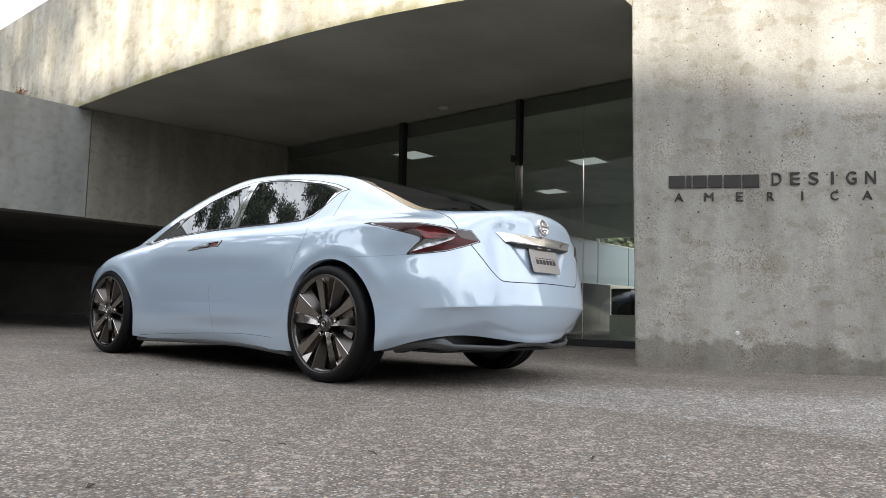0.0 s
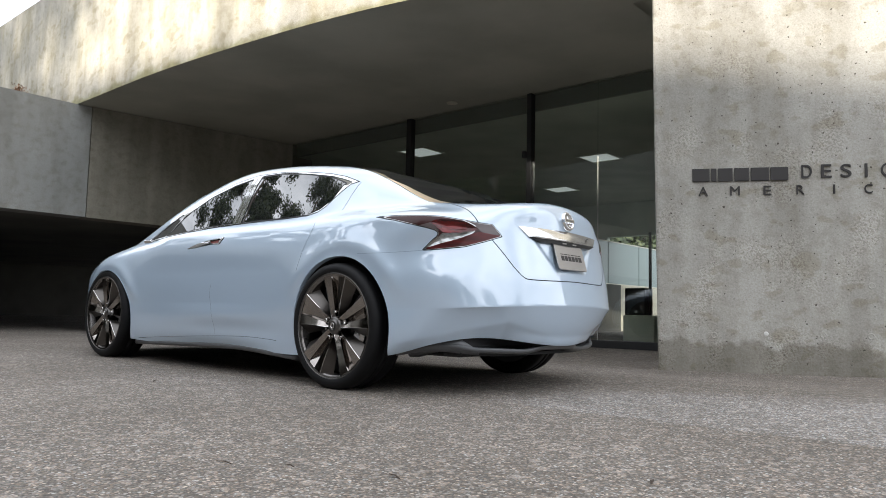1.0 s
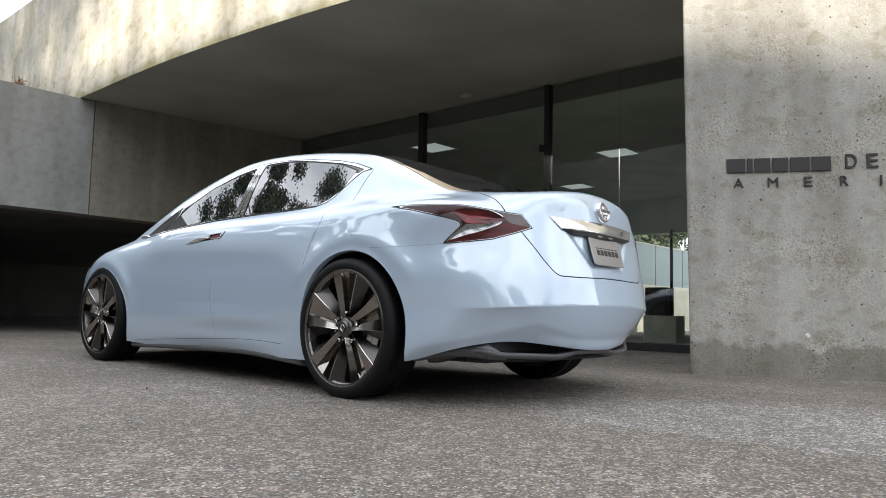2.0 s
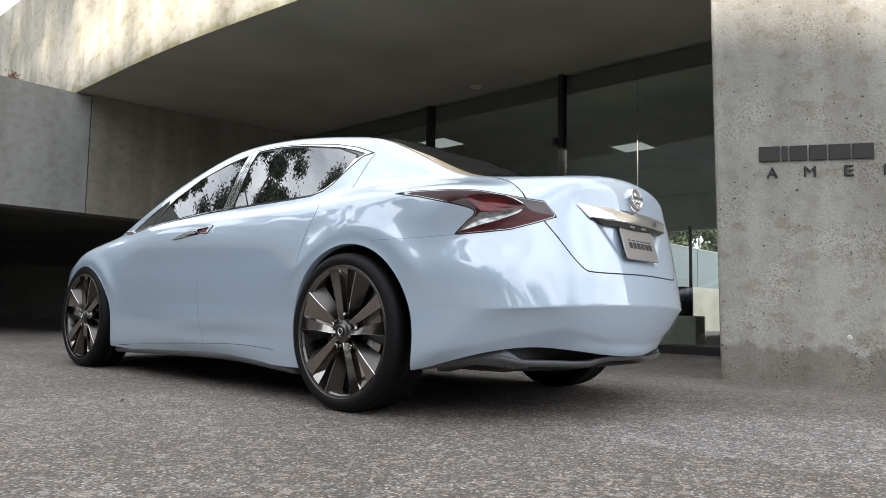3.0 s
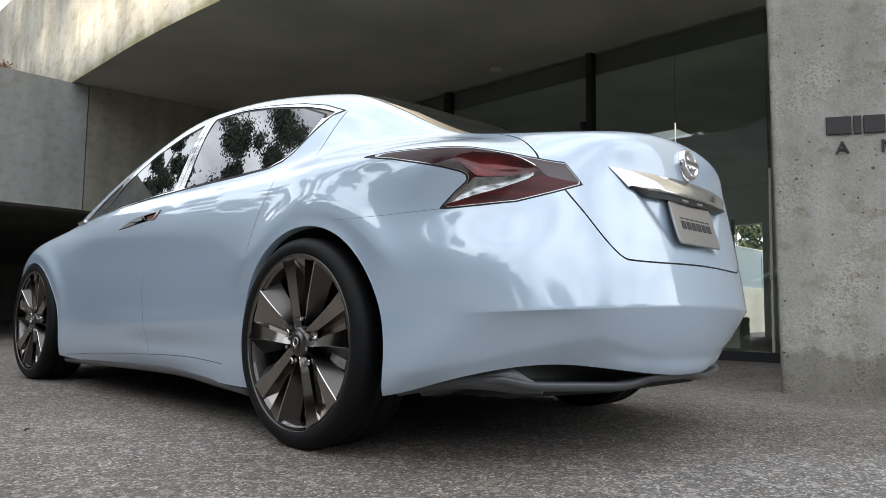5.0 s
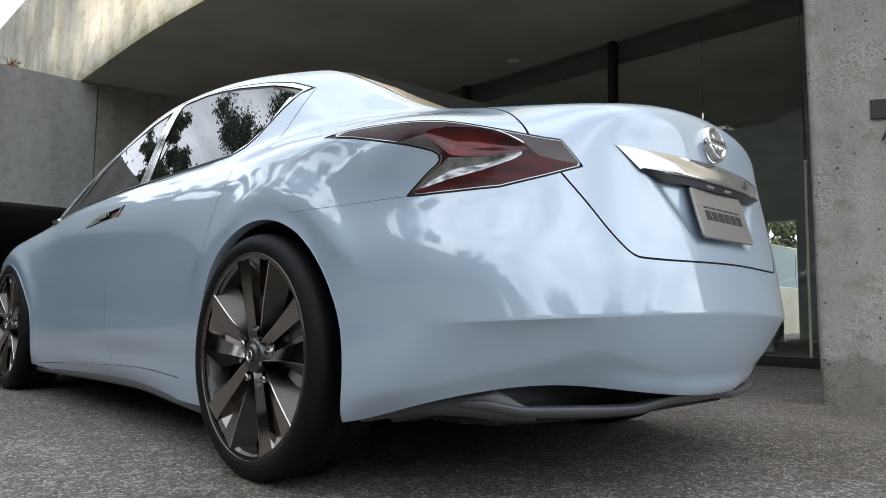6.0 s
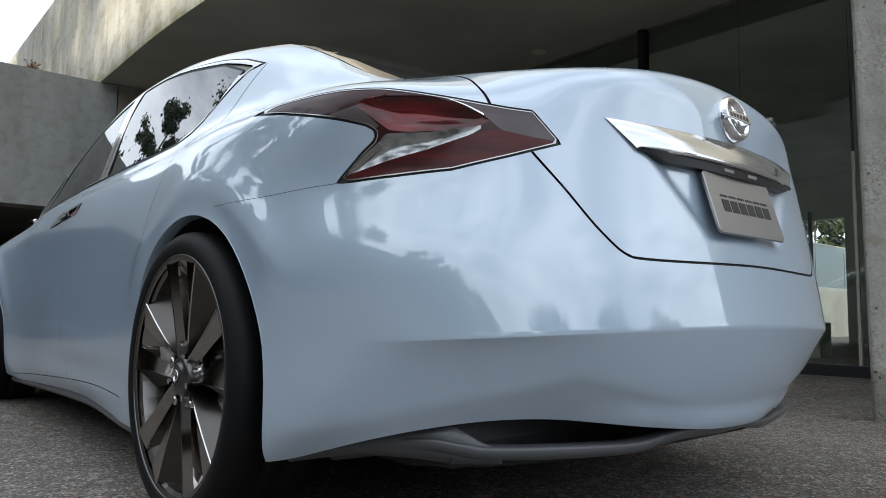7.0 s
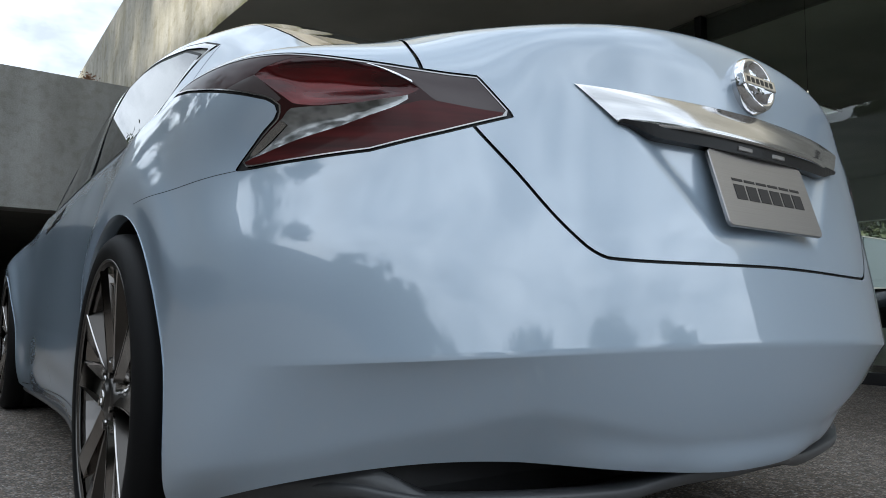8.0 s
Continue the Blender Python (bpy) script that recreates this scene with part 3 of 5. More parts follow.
# tie holes in the sign wall
TIE_M = Matrix.Translation(WALL_A) @ Matrix(((WALL_D.x, 0, WALL_N.x), (WALL_D.y, 0, WALL_N.y), (0, 1, 0))).to_4x4()
for s, z, plug in ((0.435, 0.275, 0), (0.869, 0.300, 1), (1.328, 0.303, 0), (1.704, 0.300, 0), (2.073, 0.320, 0), (1.719, 0.733, 0)):
    bm = bmesh.new()
    prof = ((0.030, 0.0005), (0.026, 0.0030), (0.020, 0.0035), (0.017, 0.0008), (0.0, 0.0008)) if not plug else ((0.020, 0.0005), (0.017, 0.006), (0.009, 0.008), (0.0, 0.008))
    rows = [[bm.verts.new((r * math.cos(2 * math.pi * k / 24), r * math.sin(2 * math.pi * k / 24), h)) for k in range(24)] for r, h in prof[:-1]]
    for p, q in zip(rows[:-1], rows[1:]):
        for k in range(24):
            bm.faces.new((p[k], p[(k + 1) % 24], q[(k + 1) % 24], q[k]))
    bm.faces.new(rows[-1])
    bmesh.ops.transform(bm, matrix=TIE_M @ Matrix.Translation((s, z, 0)), verts=bm.verts[:])
    part("tie_hole", bm, M_PLUG if plug else M_SIGN_WALL, wall_sign)

# ---------------------------------------------------------------- car body surface
# Control rails from the nose to the tail, as (half width, y, z) at the same fourteen stations.
RAILS = {
    "lower_edge": [(0, 3.72, .20), (.50, 3.62, .20), (.80, 3.30, .20), (.90, 2.776, .20), (.87, 2.2, .17), (.86, 1.6, .18), (.87, 1.0, .188), (.90, .5, .165),
                   (.915, 0, .18), (.905, -.40, .205), (.835, -.635, .27), (.645, -.775, .305), (.385, -.868, .288), (0, -.90, .258)],
    "lower_crease": [(0, 3.76, .27), (.50, 3.66, .27), (.82, 3.33, .27), (.92, 2.776, .26), (.885, 2.2, .215), (.89, 1.6, .235), (.90, 1.0, .245), (.91, .5, .235),
                     (.93, 0, .24), (.918, -.42, .235), (.848, -.648, .325), (.662, -.80, .375), (.395, -.895, .345), (0, -.93, .30)],
    "crease": [(0, 3.78, .48), (.50, 3.68, .47), (.83, 3.33, .47), (.935, 2.776, .46), (.905, 2.2, .46), (.905, 1.6, .46), (.915, 1.0, .46), (.925, .5, .46),
               (.945, 0, .46), (.93, -.40, .45), (.868, -.67, .455), (.695, -.84, .465), (.41, -.95, .478), (0, -.992, .485)],
    "flank": [(0, 3.72, .65), (.50, 3.62, .64), (.83, 3.30, .64), (.945, 2.776, .62), (.91, 2.2, .64), (.902, 1.6, .64), (.912, 1.0, .64), (.925, .5, .64),
              (.952, 0, .64), (.935, -.38, .62), (.875, -.66, .64), (.69, -.82, .65), (.40, -.925, .655), (0, -.965, .66)],
    "lamp_line": [(0, 3.60, .76), (.48, 3.52, .75), (.80, 3.25, .74), (.93, 2.776, .765), (.90, 2.2, .775), (.885, 1.6, .79), (.895, 1.0, .80), (.905, .5, .80),
                  (.935, 0, .80), (.925, -.35, .78), (.875, -.615, .79), (.69, -.79, .80), (.40, -.895, .80), (0, -.94, .80)],
    "shoulder": [(0, 3.50, .83), (.42, 3.40, .82), (.72, 3.15, .825), (.88, 2.776, .842), (.875, 2.2, .865), (.86, 1.6, .885), (.86, 1.0, .905), (.865, .5, .92),
                 (.90, 0, .935), (.893, -.33, .938), (.862, -.635, .925), (.66, -.782, .918), (.40, -.878, .93), (0, -.925, .95)],
    "belt": [(0, 3.32, .895), (.36, 3.25, .885), (.62, 3.05, .895), (.78, 2.70, .908), (.825, 2.2, .940), (.825, 1.6, .98), (.825, 1.0, .995), (.825, .5, 1.0),
             (.82, 0, 1.01), (.80, -.27, 1.0), (.75, -.53, .988), (.62, -.72, .985), (.40, -.86, 1.012), (0, -.897, 1.052)],
    "roof_rail": [(0, 3.10, .945), (.28, 3.05, .935), (.50, 2.95, .940), (.70, 2.65, .950), (.755, 2.2, 1.085), (.72, 1.55, 1.285), (.72, 1.04, 1.338), (.72, .5, 1.30),
                  (.705, .06, 1.195), (.69, -.18, 1.12), (.64, -.42, 1.05), (.53, -.54, 1.042), (.33, -.60, 1.05), (0, -.62, 1.06)],
    "roof_side": [(0, 2.90, .975), (.22, 2.88, .97), (.40, 2.80, .965), (.55, 2.55, .985), (.63, 2.05, 1.225), (.58, 1.5, 1.38), (.58, 1.04, 1.405), (.60, .5, 1.36),
                  (.61, .08, 1.262), (.58, -.13, 1.17), (.53, -.34, 1.08), (.42, -.43, 1.07), (.25, -.47, 1.072), (0, -.50, 1.075)],
    "centre": [(0, 2.75, .985), (0, 2.70, .99), (0, 2.62, 1.0), (0, 2.45, 1.06), (0, 1.95, 1.29), (0, 1.45, 1.425), (0, 1.05, 1.435), (0, .60, 1.405),
               (0, .25, 1.32), (0, 0.0, 1.24), (0, -.18, 1.16), (0, -.30, 1.11), (0, -.38, 1.09), (0, -.42, 1.08)],
}


def cubic(t, p, ts):
    """Natural cubic spline through p (knots t) at ts, for arrays p of shape (n, k)."""
    n = len(t)
    h = np.diff(t)
    A, B = np.eye(n), np.zeros((n,) + p.shape[1:])
    for i in range(1, n - 1):
        A[i, i - 1], A[i, i], A[i, i + 1] = h[i - 1], 2 * (h[i - 1] + h[i]), h[i]
        B[i] = 6 * ((p[i + 1] - p[i]) / h[i] - (p[i] - p[i - 1]) / h[i - 1])
    m = np.linalg.solve(A, B.reshape(n, -1)).reshape(B.shape)
    k = np.clip(np.searchsorted(t, ts, side="right") - 1, 0, n - 2)
    hh = h[k]
    a, b = (t[k + 1] - ts), (ts - t[k])
    s = (slice(None),) + (None,) * (p.ndim - 1)
    return (m[k] * (a ** 3 / (6 * hh))[s] + m[k + 1] * (b ** 3 / (6 * hh))[s]
            + (p[k] / hh[s] - m[k] * hh[s] / 6) * a[s] + (p[k + 1] / hh[s] - m[k + 1] * hh[s] / 6) * b[s])


NET = np.array(list(RAILS.values()))            # rails x stations x 3
NET[:, :, 0] *= -1                              # the near flank, at negative x
u_len = np.mean(np.linalg.norm(np.diff(NET[2:6], axis=1), axis=2), axis=0)
U = np.concatenate([[0], np.cumsum(u_len)])
v_len = np.mean(np.linalg.norm(np.diff(NET[:, 4:12], axis=0), axis=2), axis=1)
V = np.concatenate([[0], np.cumsum(v_len)])


def dense(t, step):
    out = [t[0]]
    for a, b in zip(t[:-1], t[1:]):
        k = max(2, int(round((b - a) / step)))
        out += list(a + (b - a) * np.arange(1, k + 1) / k)
    return np.array(out)


def body_grid(step_u, step_v):
    us, vs = dense(U, step_u), dense(V, step_v)
    mirror = np.array([-1, 1, 1])
    # along the car, carried over the centre line at both ends
    ext = np.concatenate([NET[:, 2:0:-1] * mirror, NET, NET[:, -2:-4:-1] * mirror], axis=1)
    ue = np.concatenate([[2 * U[0] - U[2], 2 * U[0] - U[1]], U, [2 * U[-1] - U[-2], 2 * U[-1] - U[-3]]])
    along = cubic(ue, ext.transpose(1, 0, 2), us)                 # u x rails x 3
    lower = cubic(V[:3], along.transpose(1, 0, 2)[:3], vs[vs <= V[2] + 1e-9])
    up = along.transpose(1, 0, 2)[2:]
    up_ext = np.concatenate([up, up[-2:-4:-1] * mirror])
    ve = np.concatenate([V[2:], [2 * V[-1] - V[-2], 2 * V[-1] - V[-3]]])
    upper = cubic(ve, up_ext, vs[vs > V[2] + 1e-9])
    g = np.concatenate([lower, upper])                            # v x u x 3
    g[:, 0, 0] = 0
    g[:, -1, 0] = 0
    g[-1, :, 0] = 0
    return us, vs, g


us, vs, GRID = body_grid(0.011, 0.009)
GRID[:, :, 0] = np.minimum(GRID[:, :, 0], 0)
nv_, nu_ = GRID.shape[:2]

from mathutils.bvhtree import BVHTree

# the rear pillar rises to a crisp edge at the rear glass, and the glass is domed between the pillars
_hump = np.interp(GRID[:, :, 1], (-0.47, -0.40, -0.30, -0.20, -0.10, 0.0, 0.10, 0.20, 0.30, 0.42, 0.55), (0, 0.006, 0.020, 0.032, 0.033, 0.027, 0.020, 0.013, 0.008, 0.003, 0))
_top = GRID[:, :, 2] > 1.0
GRID[:, :, 2] += np.where(_top, _hump * smoothstep(-0.74, -0.60, GRID[:, :, 0]) * (1 + 0.6 * np.clip(1 - (GRID[:, :, 0] / 0.60) ** 2, 0, 1)), 0)
_quads = [(j * nu_ + i, (j + 1) * nu_ + i, (j + 1) * nu_ + i + 1, j * nu_ + i + 1) for j in range(nv_ - 1) for i in range(nu_ - 1)]
_flat = GRID.reshape(-1, 3)
SMOOTH = BVHTree.FromPolygons([tuple(p) for p in _flat] + [(-p[0], p[1], p[2]) for p in _flat], _quads + [tuple(i + len(_flat) for i in q) for q in _quads])

# plate recess under the rear bar
_x, _z = GRID[:, :, 0], GRID[:, :, 2]
_half = 0.175 + (0.345 - 0.175) * (_z - 0.67) / 0.18
_in = np.minimum((_half - np.abs(_x)) * 0.75, np.minimum((0.895 - _z) * 0.8, (_z - 0.655) * 0.8))
GRID[:, :, 1] += np.where((GRID[:, :, 1] < -0.8) & (_in > 0), 0.012 * smoothstep(0.0, 0.045, _in), 0)

# scooped door skin and a hollow in the haunch in front of the rear lamp
_y = GRID[:, :, 1]
GRID[:, :, 0] += np.where(_x < -0.6, 0.019 * np.exp(-((_y - 1.10) / 0.50) ** 2 - ((_z - 0.30) / 0.06) ** 2), 0)
# the shoulder swells over the front tip of the rear lamp
GRID[:, :, 0] -= np.where(_x < -0.6, 0.011 * np.exp(-((_y + 0.33) / 0.14) ** 2 - ((_z - 0.935) / 0.035) ** 2), 0)
# the door skin stands upright to a crisp shoulder under the side windows
GRID[:, :, 0] -= np.where(_x < -0.6, 0.023 * smoothstep(0.66, 0.915, _z) * smoothstep(0.985, 0.925, _z) * smoothstep(0.20, 0.70, _y) * smoothstep(2.40, 1.85, _y), 0)
# the bumper tucks in below a soft line that rises from the wheel towards the tail
_th = np.degrees(np.arctan2(-(_y + 0.10), np.abs(_x) - 0.30))
_line = np.interp(_th, (30, 47, 53.5, 58.4, 68.5, 75, 83, 92, 105), (0.27, 0.313, 0.333, 0.347, 0.373, 0.389, 0.365, 0.334, 0.309))
_tuck = 0.34 * (np.sqrt((_line - _z) ** 2 + 0.006 ** 2) + _line - _z) / 2 * smoothstep(106, 92, _th) * (_y < -0.38)
_tuck *= smoothstep(-0.38, -0.55, _y)
GRID[:, :, 0] += np.where(_x < -0.02, _tuck * np.cos(np.radians(_th)), 0)
GRID[:, :, 1] += np.where(_x < -0.02, _tuck * np.sin(np.radians(_th)), 0)
# the foot of the bumper kicks out over the middle
_foot = 0.258 + 0.030 * (np.abs(_x) / 0.385) ** 2
GRID[:, :, 1] -= np.where((_y < -0.70) & (_z < 0.42), 0.020 * smoothstep(0.060, 0.0, _z - _foot) * smoothstep(0.50, 0.30, np.abs(_x)), 0)
# swelling ring round the rear wheel opening
_r = np.hypot(_y + 0.04, _z - 0.335)
GRID[:, :, 0] -= np.where(_x < -0.6, 0.010 * np.exp(-((_r - 0.475) / 0.052) ** 2) * smoothstep(0.48, 0.66, _z), 0)
_r = np.hypot(_y - 2.745, _z - 0.32)
GRID[:, :, 0] -= np.where(_x < -0.6, 0.012 * np.exp(-((_r - 0.440) / 0.055) ** 2) * smoothstep(0.42, 0.60, _z) * smoothstep(3.15, 2.9, _y), 0)
V3 = GRID.reshape(-1, 3)
QUADS = [(j * nu_ + i, (j + 1) * nu_ + i, (j + 1) * nu_ + i + 1, j * nu_ + i + 1) for j in range(nv_ - 1) for i in range(nu_ - 1)]
du = np.gradient(GRID, axis=1)
dv = np.gradient(GRID, axis=0)
NRM = np.cross(dv, du).reshape(-1, 3)
NRM /= np.maximum(np.linalg.norm(NRM, axis=1, keepdims=True), 1e-9)
if NRM[(nv_ // 2) * nu_ + nu_ // 2][0] > 0:
    NRM = -NRM
    QUADS = [q[::-1] for q in QUADS]
NRM[V3[:, 0] > -1e-6, 0] = 0

SKIN = BVHTree.FromPolygons([tuple(p) for p in V3] + [(-p[0], p[1], p[2]) for p in V3], QUADS + [tuple(i + len(V3) for i in q) for q in QUADS])


def rear_at(x, z):
    """The y of the tail's skin at x, z, before the plate recess."""
    hit = SMOOTH.ray_cast(Vector((x, -3, z)), Vector((0, 1, 0)))[0]
    return hit.y if hit else -0.9


def flank_at(y, z):
    """The x of the near flank's skin at y, z."""
    hit = SKIN.ray_cast(Vector((-3, y, z)), Vector((1, 0, 0)))[0]
    return hit.x if hit else -0.9


class Shell:
    """The skin of the near half, cut along outlines into labelled panels."""

    def __init__(self):
        self.v, self.n = [tuple(p) for p in V3], [tuple(p) for p in NRM]
        self.f = list(QUADS)
        self.lab = np.array(["body"] * len(QUADS), dtype=object)

    def cut(self, fun, dom, label, only=None):
        """Splits the faces where fun changes sign, and labels those where it is negative (label None: keeps the labels)."""
        v = np.array(self.v)
        q = np.array([f[:4] if len(f) >= 4 else (f[0], f[1], f[2], f[2]) for f in self.f])
        cen = v[q].mean(axis=1)
        mask = dom(cen)
        if only is not None:
            mask &= np.isin(self.lab, list(only))
        ids = np.nonzero(mask)[0]
        used = np.unique(np.concatenate([np.array(self.f[i]) for i in ids]))
        val = np.full(len(v), 1.0)
        val[used] = fun(v[used])
        val[np.abs(val) < 2e-5] = 2e-5
        made, new_f, new_l, drop = {}, [], [], []
        for i in ids:
            f = self.f[i]
            s = [val[k] for k in f]
            if min(s) > 0:
                continue
            if max(s) < 0:
                if label is not None:
                    self.lab[i] = label
                continue
            pos, neg = [], []
            for k in range(len(f)):
                a, b = f[k], f[(k + 1) % len(f)]
                (pos if val[a] > 0 else neg).append(a)
                if (val[a] > 0) != (val[b] > 0):
                    key = (min(a, b), max(a, b))
                    if key not in made:
                        t = val[key[0]] / (val[key[0]] - val[key[1]])
                        p, r = np.array(self.v[key[0]]), np.array(self.v[key[1]])
                        np0, np1 = np.array(self.n[key[0]]), np.array(self.n[key[1]])
                        made[key] = len(self.v)
                        self.v.append(tuple(p + t * (r - p)))
                        m = np0 + t * (np1 - np0)
                        self.n.append(tuple(m / max(np.linalg.norm(m), 1e-9)))
                    pos.append(made[key])
                    neg.append(made[key])
            old = self.lab[i]
            drop.append(i)
            if len(pos) > 2:
                new_f.append(tuple(pos)), new_l.append(old)
            if len(neg) > 2:
                new_f.append(tuple(neg)), new_l.append(old if label is None else label)
        keep = np.ones(len(self.f), bool)
        keep[drop] = False
        self.f = [f for f, k in zip(self.f, keep) if k] + new_f
        self.lab = np.concatenate([self.lab[keep], np.array(new_l, dtype=object)]) if new_l else self.lab[keep]


def inside(outline, axes):
    """Signed distance to a closed outline in two coordinates; negative inside."""
    poly = np.array(outline, float)

    def fun(p):
        q = axes(p)
        a, b = poly, np.roll(poly, -1, axis=0)
        best = np.full(len(q), 1e9)
        odd = np.zeros(len(q), bool)
        for s, e in zip(a, b):
            d = e - s
            t = np.clip(((q - s) @ d) / (d @ d), 0, 1)
            best = np.minimum(best, np.linalg.norm(q - s - t[:, None] * d, axis=1))
            up = (s[1] > q[:, 1]) != (e[1] > q[:, 1])
            with np.errstate(divide="ignore", invalid="ignore"):
                odd ^= up & (q[:, 0] < (e[0] - s[0]) * (q[:, 1] - s[1]) / (e[1] - s[1] if e[1] != s[1] else 1e-12) + s[0])
        return np.where(odd, -best, best)
    return fun


def near(line, axes, half):
    """Distance to an open line in two coordinates, less half the seam's width."""
    pts = np.array(line, float)

    def fun(p):
        q = axes(p)
        best = np.full(len(q), 1e9)
        for s, e in zip(pts[:-1], pts[1:]):
            d = e - s
            t = np.clip(((q - s) @ d) / (d @ d), 0, 1)
            best = np.minimum(best, np.linalg.norm(q - s - t[:, None] * d, axis=1))
        return best - half
    return fun


def beside(line, axes):
    """Signed distance to an open line in two coordinates."""
    pts = np.array(line, float)

    def fun(p):
        q = axes(p)
        best, sign = np.full(len(q), 1e9), np.ones(len(q))
        for s, e in zip(pts[:-1], pts[1:]):
            d = e - s
            t = np.clip(((q - s) @ d) / (d @ d), 0, 1)
            g = np.linalg.norm(q - s - t[:, None] * d, axis=1)
            side = np.sign(d[0] * (q[:, 1] - s[1]) - d[1] * (q[:, 0] - s[0]))
            sign = np.where(g < best, side, sign)
            best = np.minimum(best, g)
        return best * np.where(sign == 0, 1, sign)
    return fun


def gap(line, axes, half, dom, name, only=("body",)):
    """A narrow panel gap along a line: scored down the middle first, then widened."""
    fine = np.array([p for p in spline(line, 4)])
    close = near(fine, axes, 0.022)
    area = lambda c: dom(c) & (close(c) < 0)
    shell.cut(beside(fine, axes), area, None, set(only))
    shell.cut(near(fine, axes, half), area, name, set(only))


def shifted(fun, d):
    return lambda p: fun(p) + d


def yz(p):
    return p[:, 1:3]


def xz(p):
    return p[:, [0, 2]]


def xy(p):
    return p[:, :2]


LAMP_R = 0.77


def round_tail(p):
    """Arc length round the rear corner, and height."""
    th = np.arctan2(-(p[:, 1] + 0.10), np.abs(p[:, 0]) - 0.30)
    return np.stack([th * LAMP_R, p[:, 2]], axis=1)


def tail(points):
    return [(radians(a) * LAMP_R, z) for a, z in points]


shell = Shell()
side_dom = lambda c: (c[:, 0] < -0.55) & (c[:, 1] > -0.6)
flank_dom = lambda c: (c[:, 0] < -0.70) & (c[:, 1] > -0.7) & (c[:, 2] < 0.95)
win_dom = lambda c: (c[:, 0] < -0.60) & (c[:, 1] > -0.1) & (c[:, 1] < 2.6) & (c[:, 2] > 0.88)
tail_dom = lambda c: (c[:, 1] < -0.12) & (c[:, 2] > 0.68) & (c[:, 2] < 0.97) & (c[:, 0] < -0.40)
rear_dom = lambda c: (c[:, 1] < -0.55) & (c[:, 2] < 0.97)
deck_dom = lambda c: (c[:, 1] < -0.30) & (c[:, 2] > 0.90)
roof_dom = lambda c: (c[:, 2] > 1.0) & (c[:, 1] > -0.60)

# wheel openings
for cy, cz, r in ((-0.026, 0.342, 0.392), (2.745, 0.340, 0.372)):
    shell.cut(lambda p, cy=cy, cz=cz, r=r: np.hypot(p[:, 1] - cy, p[:, 2] - cz) - r, lambda c: (c[:, 0] < -0.60) & (c[:, 2] < 0.9), "open")

# roof and rear glass
roof_line = [(0.02, -0.50), (-0.45, -0.50), (-0.62, -0.485), (-0.655, -0.44), (-0.64, -0.2), (-0.622, 0.05), (-0.60, 0.3), (-0.585, 1.0), (-0.595, 1.6), (-0.66, 2.2), (-0.66, 2.45), (-0.3, 2.62), (0.02, 2.66)]
roof_fun = inside(roof_line, xy)
shell.cut(roof_fun, roof_dom, "glass_edge")
shell.cut(shifted(roof_fun, 0.008), roof_dom, "roof_glass", {"glass_edge"})
shell.cut(inside([(-.70, -.04), (-.70, -.52), (-.46, -.52), (-.51, -.42), (-.565, -.28), (-.605, -.14), (-.622, -.06)], xy), roof_dom, "glass_trim", {"roof_glass"})

# side windows
day_line = [(.062, 1.199), (.195, 1.247), (.336, 1.279), (.571, 1.312), (.80, 1.334), (1.059, 1.341), (1.324, 1.309), (1.596, 1.242), (1.80, 1.180), (2.0, 1.103), (2.178, 1.021), (2.38, .925), (2.30, .918),
            (2.084, .945), (1.724, .973), (1.404, .988), (1.10, .993), (.85, .996), (.616, .996), (.40, 1.0), (.314, 1.018), (.26, 1.050), (.184, 1.128), (.124, 1.184)]
day_fun = inside(day_line, yz)
shell.cut(day_fun, win_dom, "window_seal")
shell.cut(shifted(day_fun, 0.006), win_dom, "window_trim", {"window_seal"})
rear_pane = [(1.000, 1.318), (.782, 1.314), (.553, 1.290), (.314, 1.250), (.171, 1.197), (.230, 1.093), (.307, 1.041), (.406, 1.012), (.621, 1.009), (.855, 1.008), (1.092, 1.007)]
front_pane = [(2.050, .962), (1.884, 1.088), (1.80, 1.132), (1.57, 1.222), (1.289, 1.284), (1.098, 1.308), (1.206, 1.010), (1.484, 1.003), (1.738, .987)]
corner_pane = [(2.285, .945), (2.15, 1.015), (2.0, 1.086), (1.915, 1.118), (1.905, 1.098), (2.072, .962)]
for name, outline in (("rear_pane", rear_pane), ("front_pane", front_pane), ("corner_pane", corner_pane)):
    fun = inside(outline, yz)
    shell.cut(shifted(fun, -0.007), win_dom, "window_seal", {"window_trim"})
    shell.cut(fun, win_dom, name, {"window_seal"})
# upper inner band of the surround, its shadow put into a grey material
reveal = [(1.02, 1.328), (.80, 1.325), (.66, 1.312), (.468, 1.283), (.30, 1.255), (.20, 1.228), (.115, 1.200), (.150, 1.178), (.23, 1.19), (.43, 1.262), (.665, 1.295), (.95, 1.315)]
shell.cut(inside(reveal, yz), win_dom, "window_reveal", {"window_trim"})
gap([(1.047, 1.314), (1.098, 1.161), (1.151, 1.008)], yz, 0.0022, win_dom, "gap_post", ("window_trim",))
gap([(.060, 1.196), (.087, 1.096), (.098, 1.015)], yz, 0.0018, side_dom, "gap_pillar")

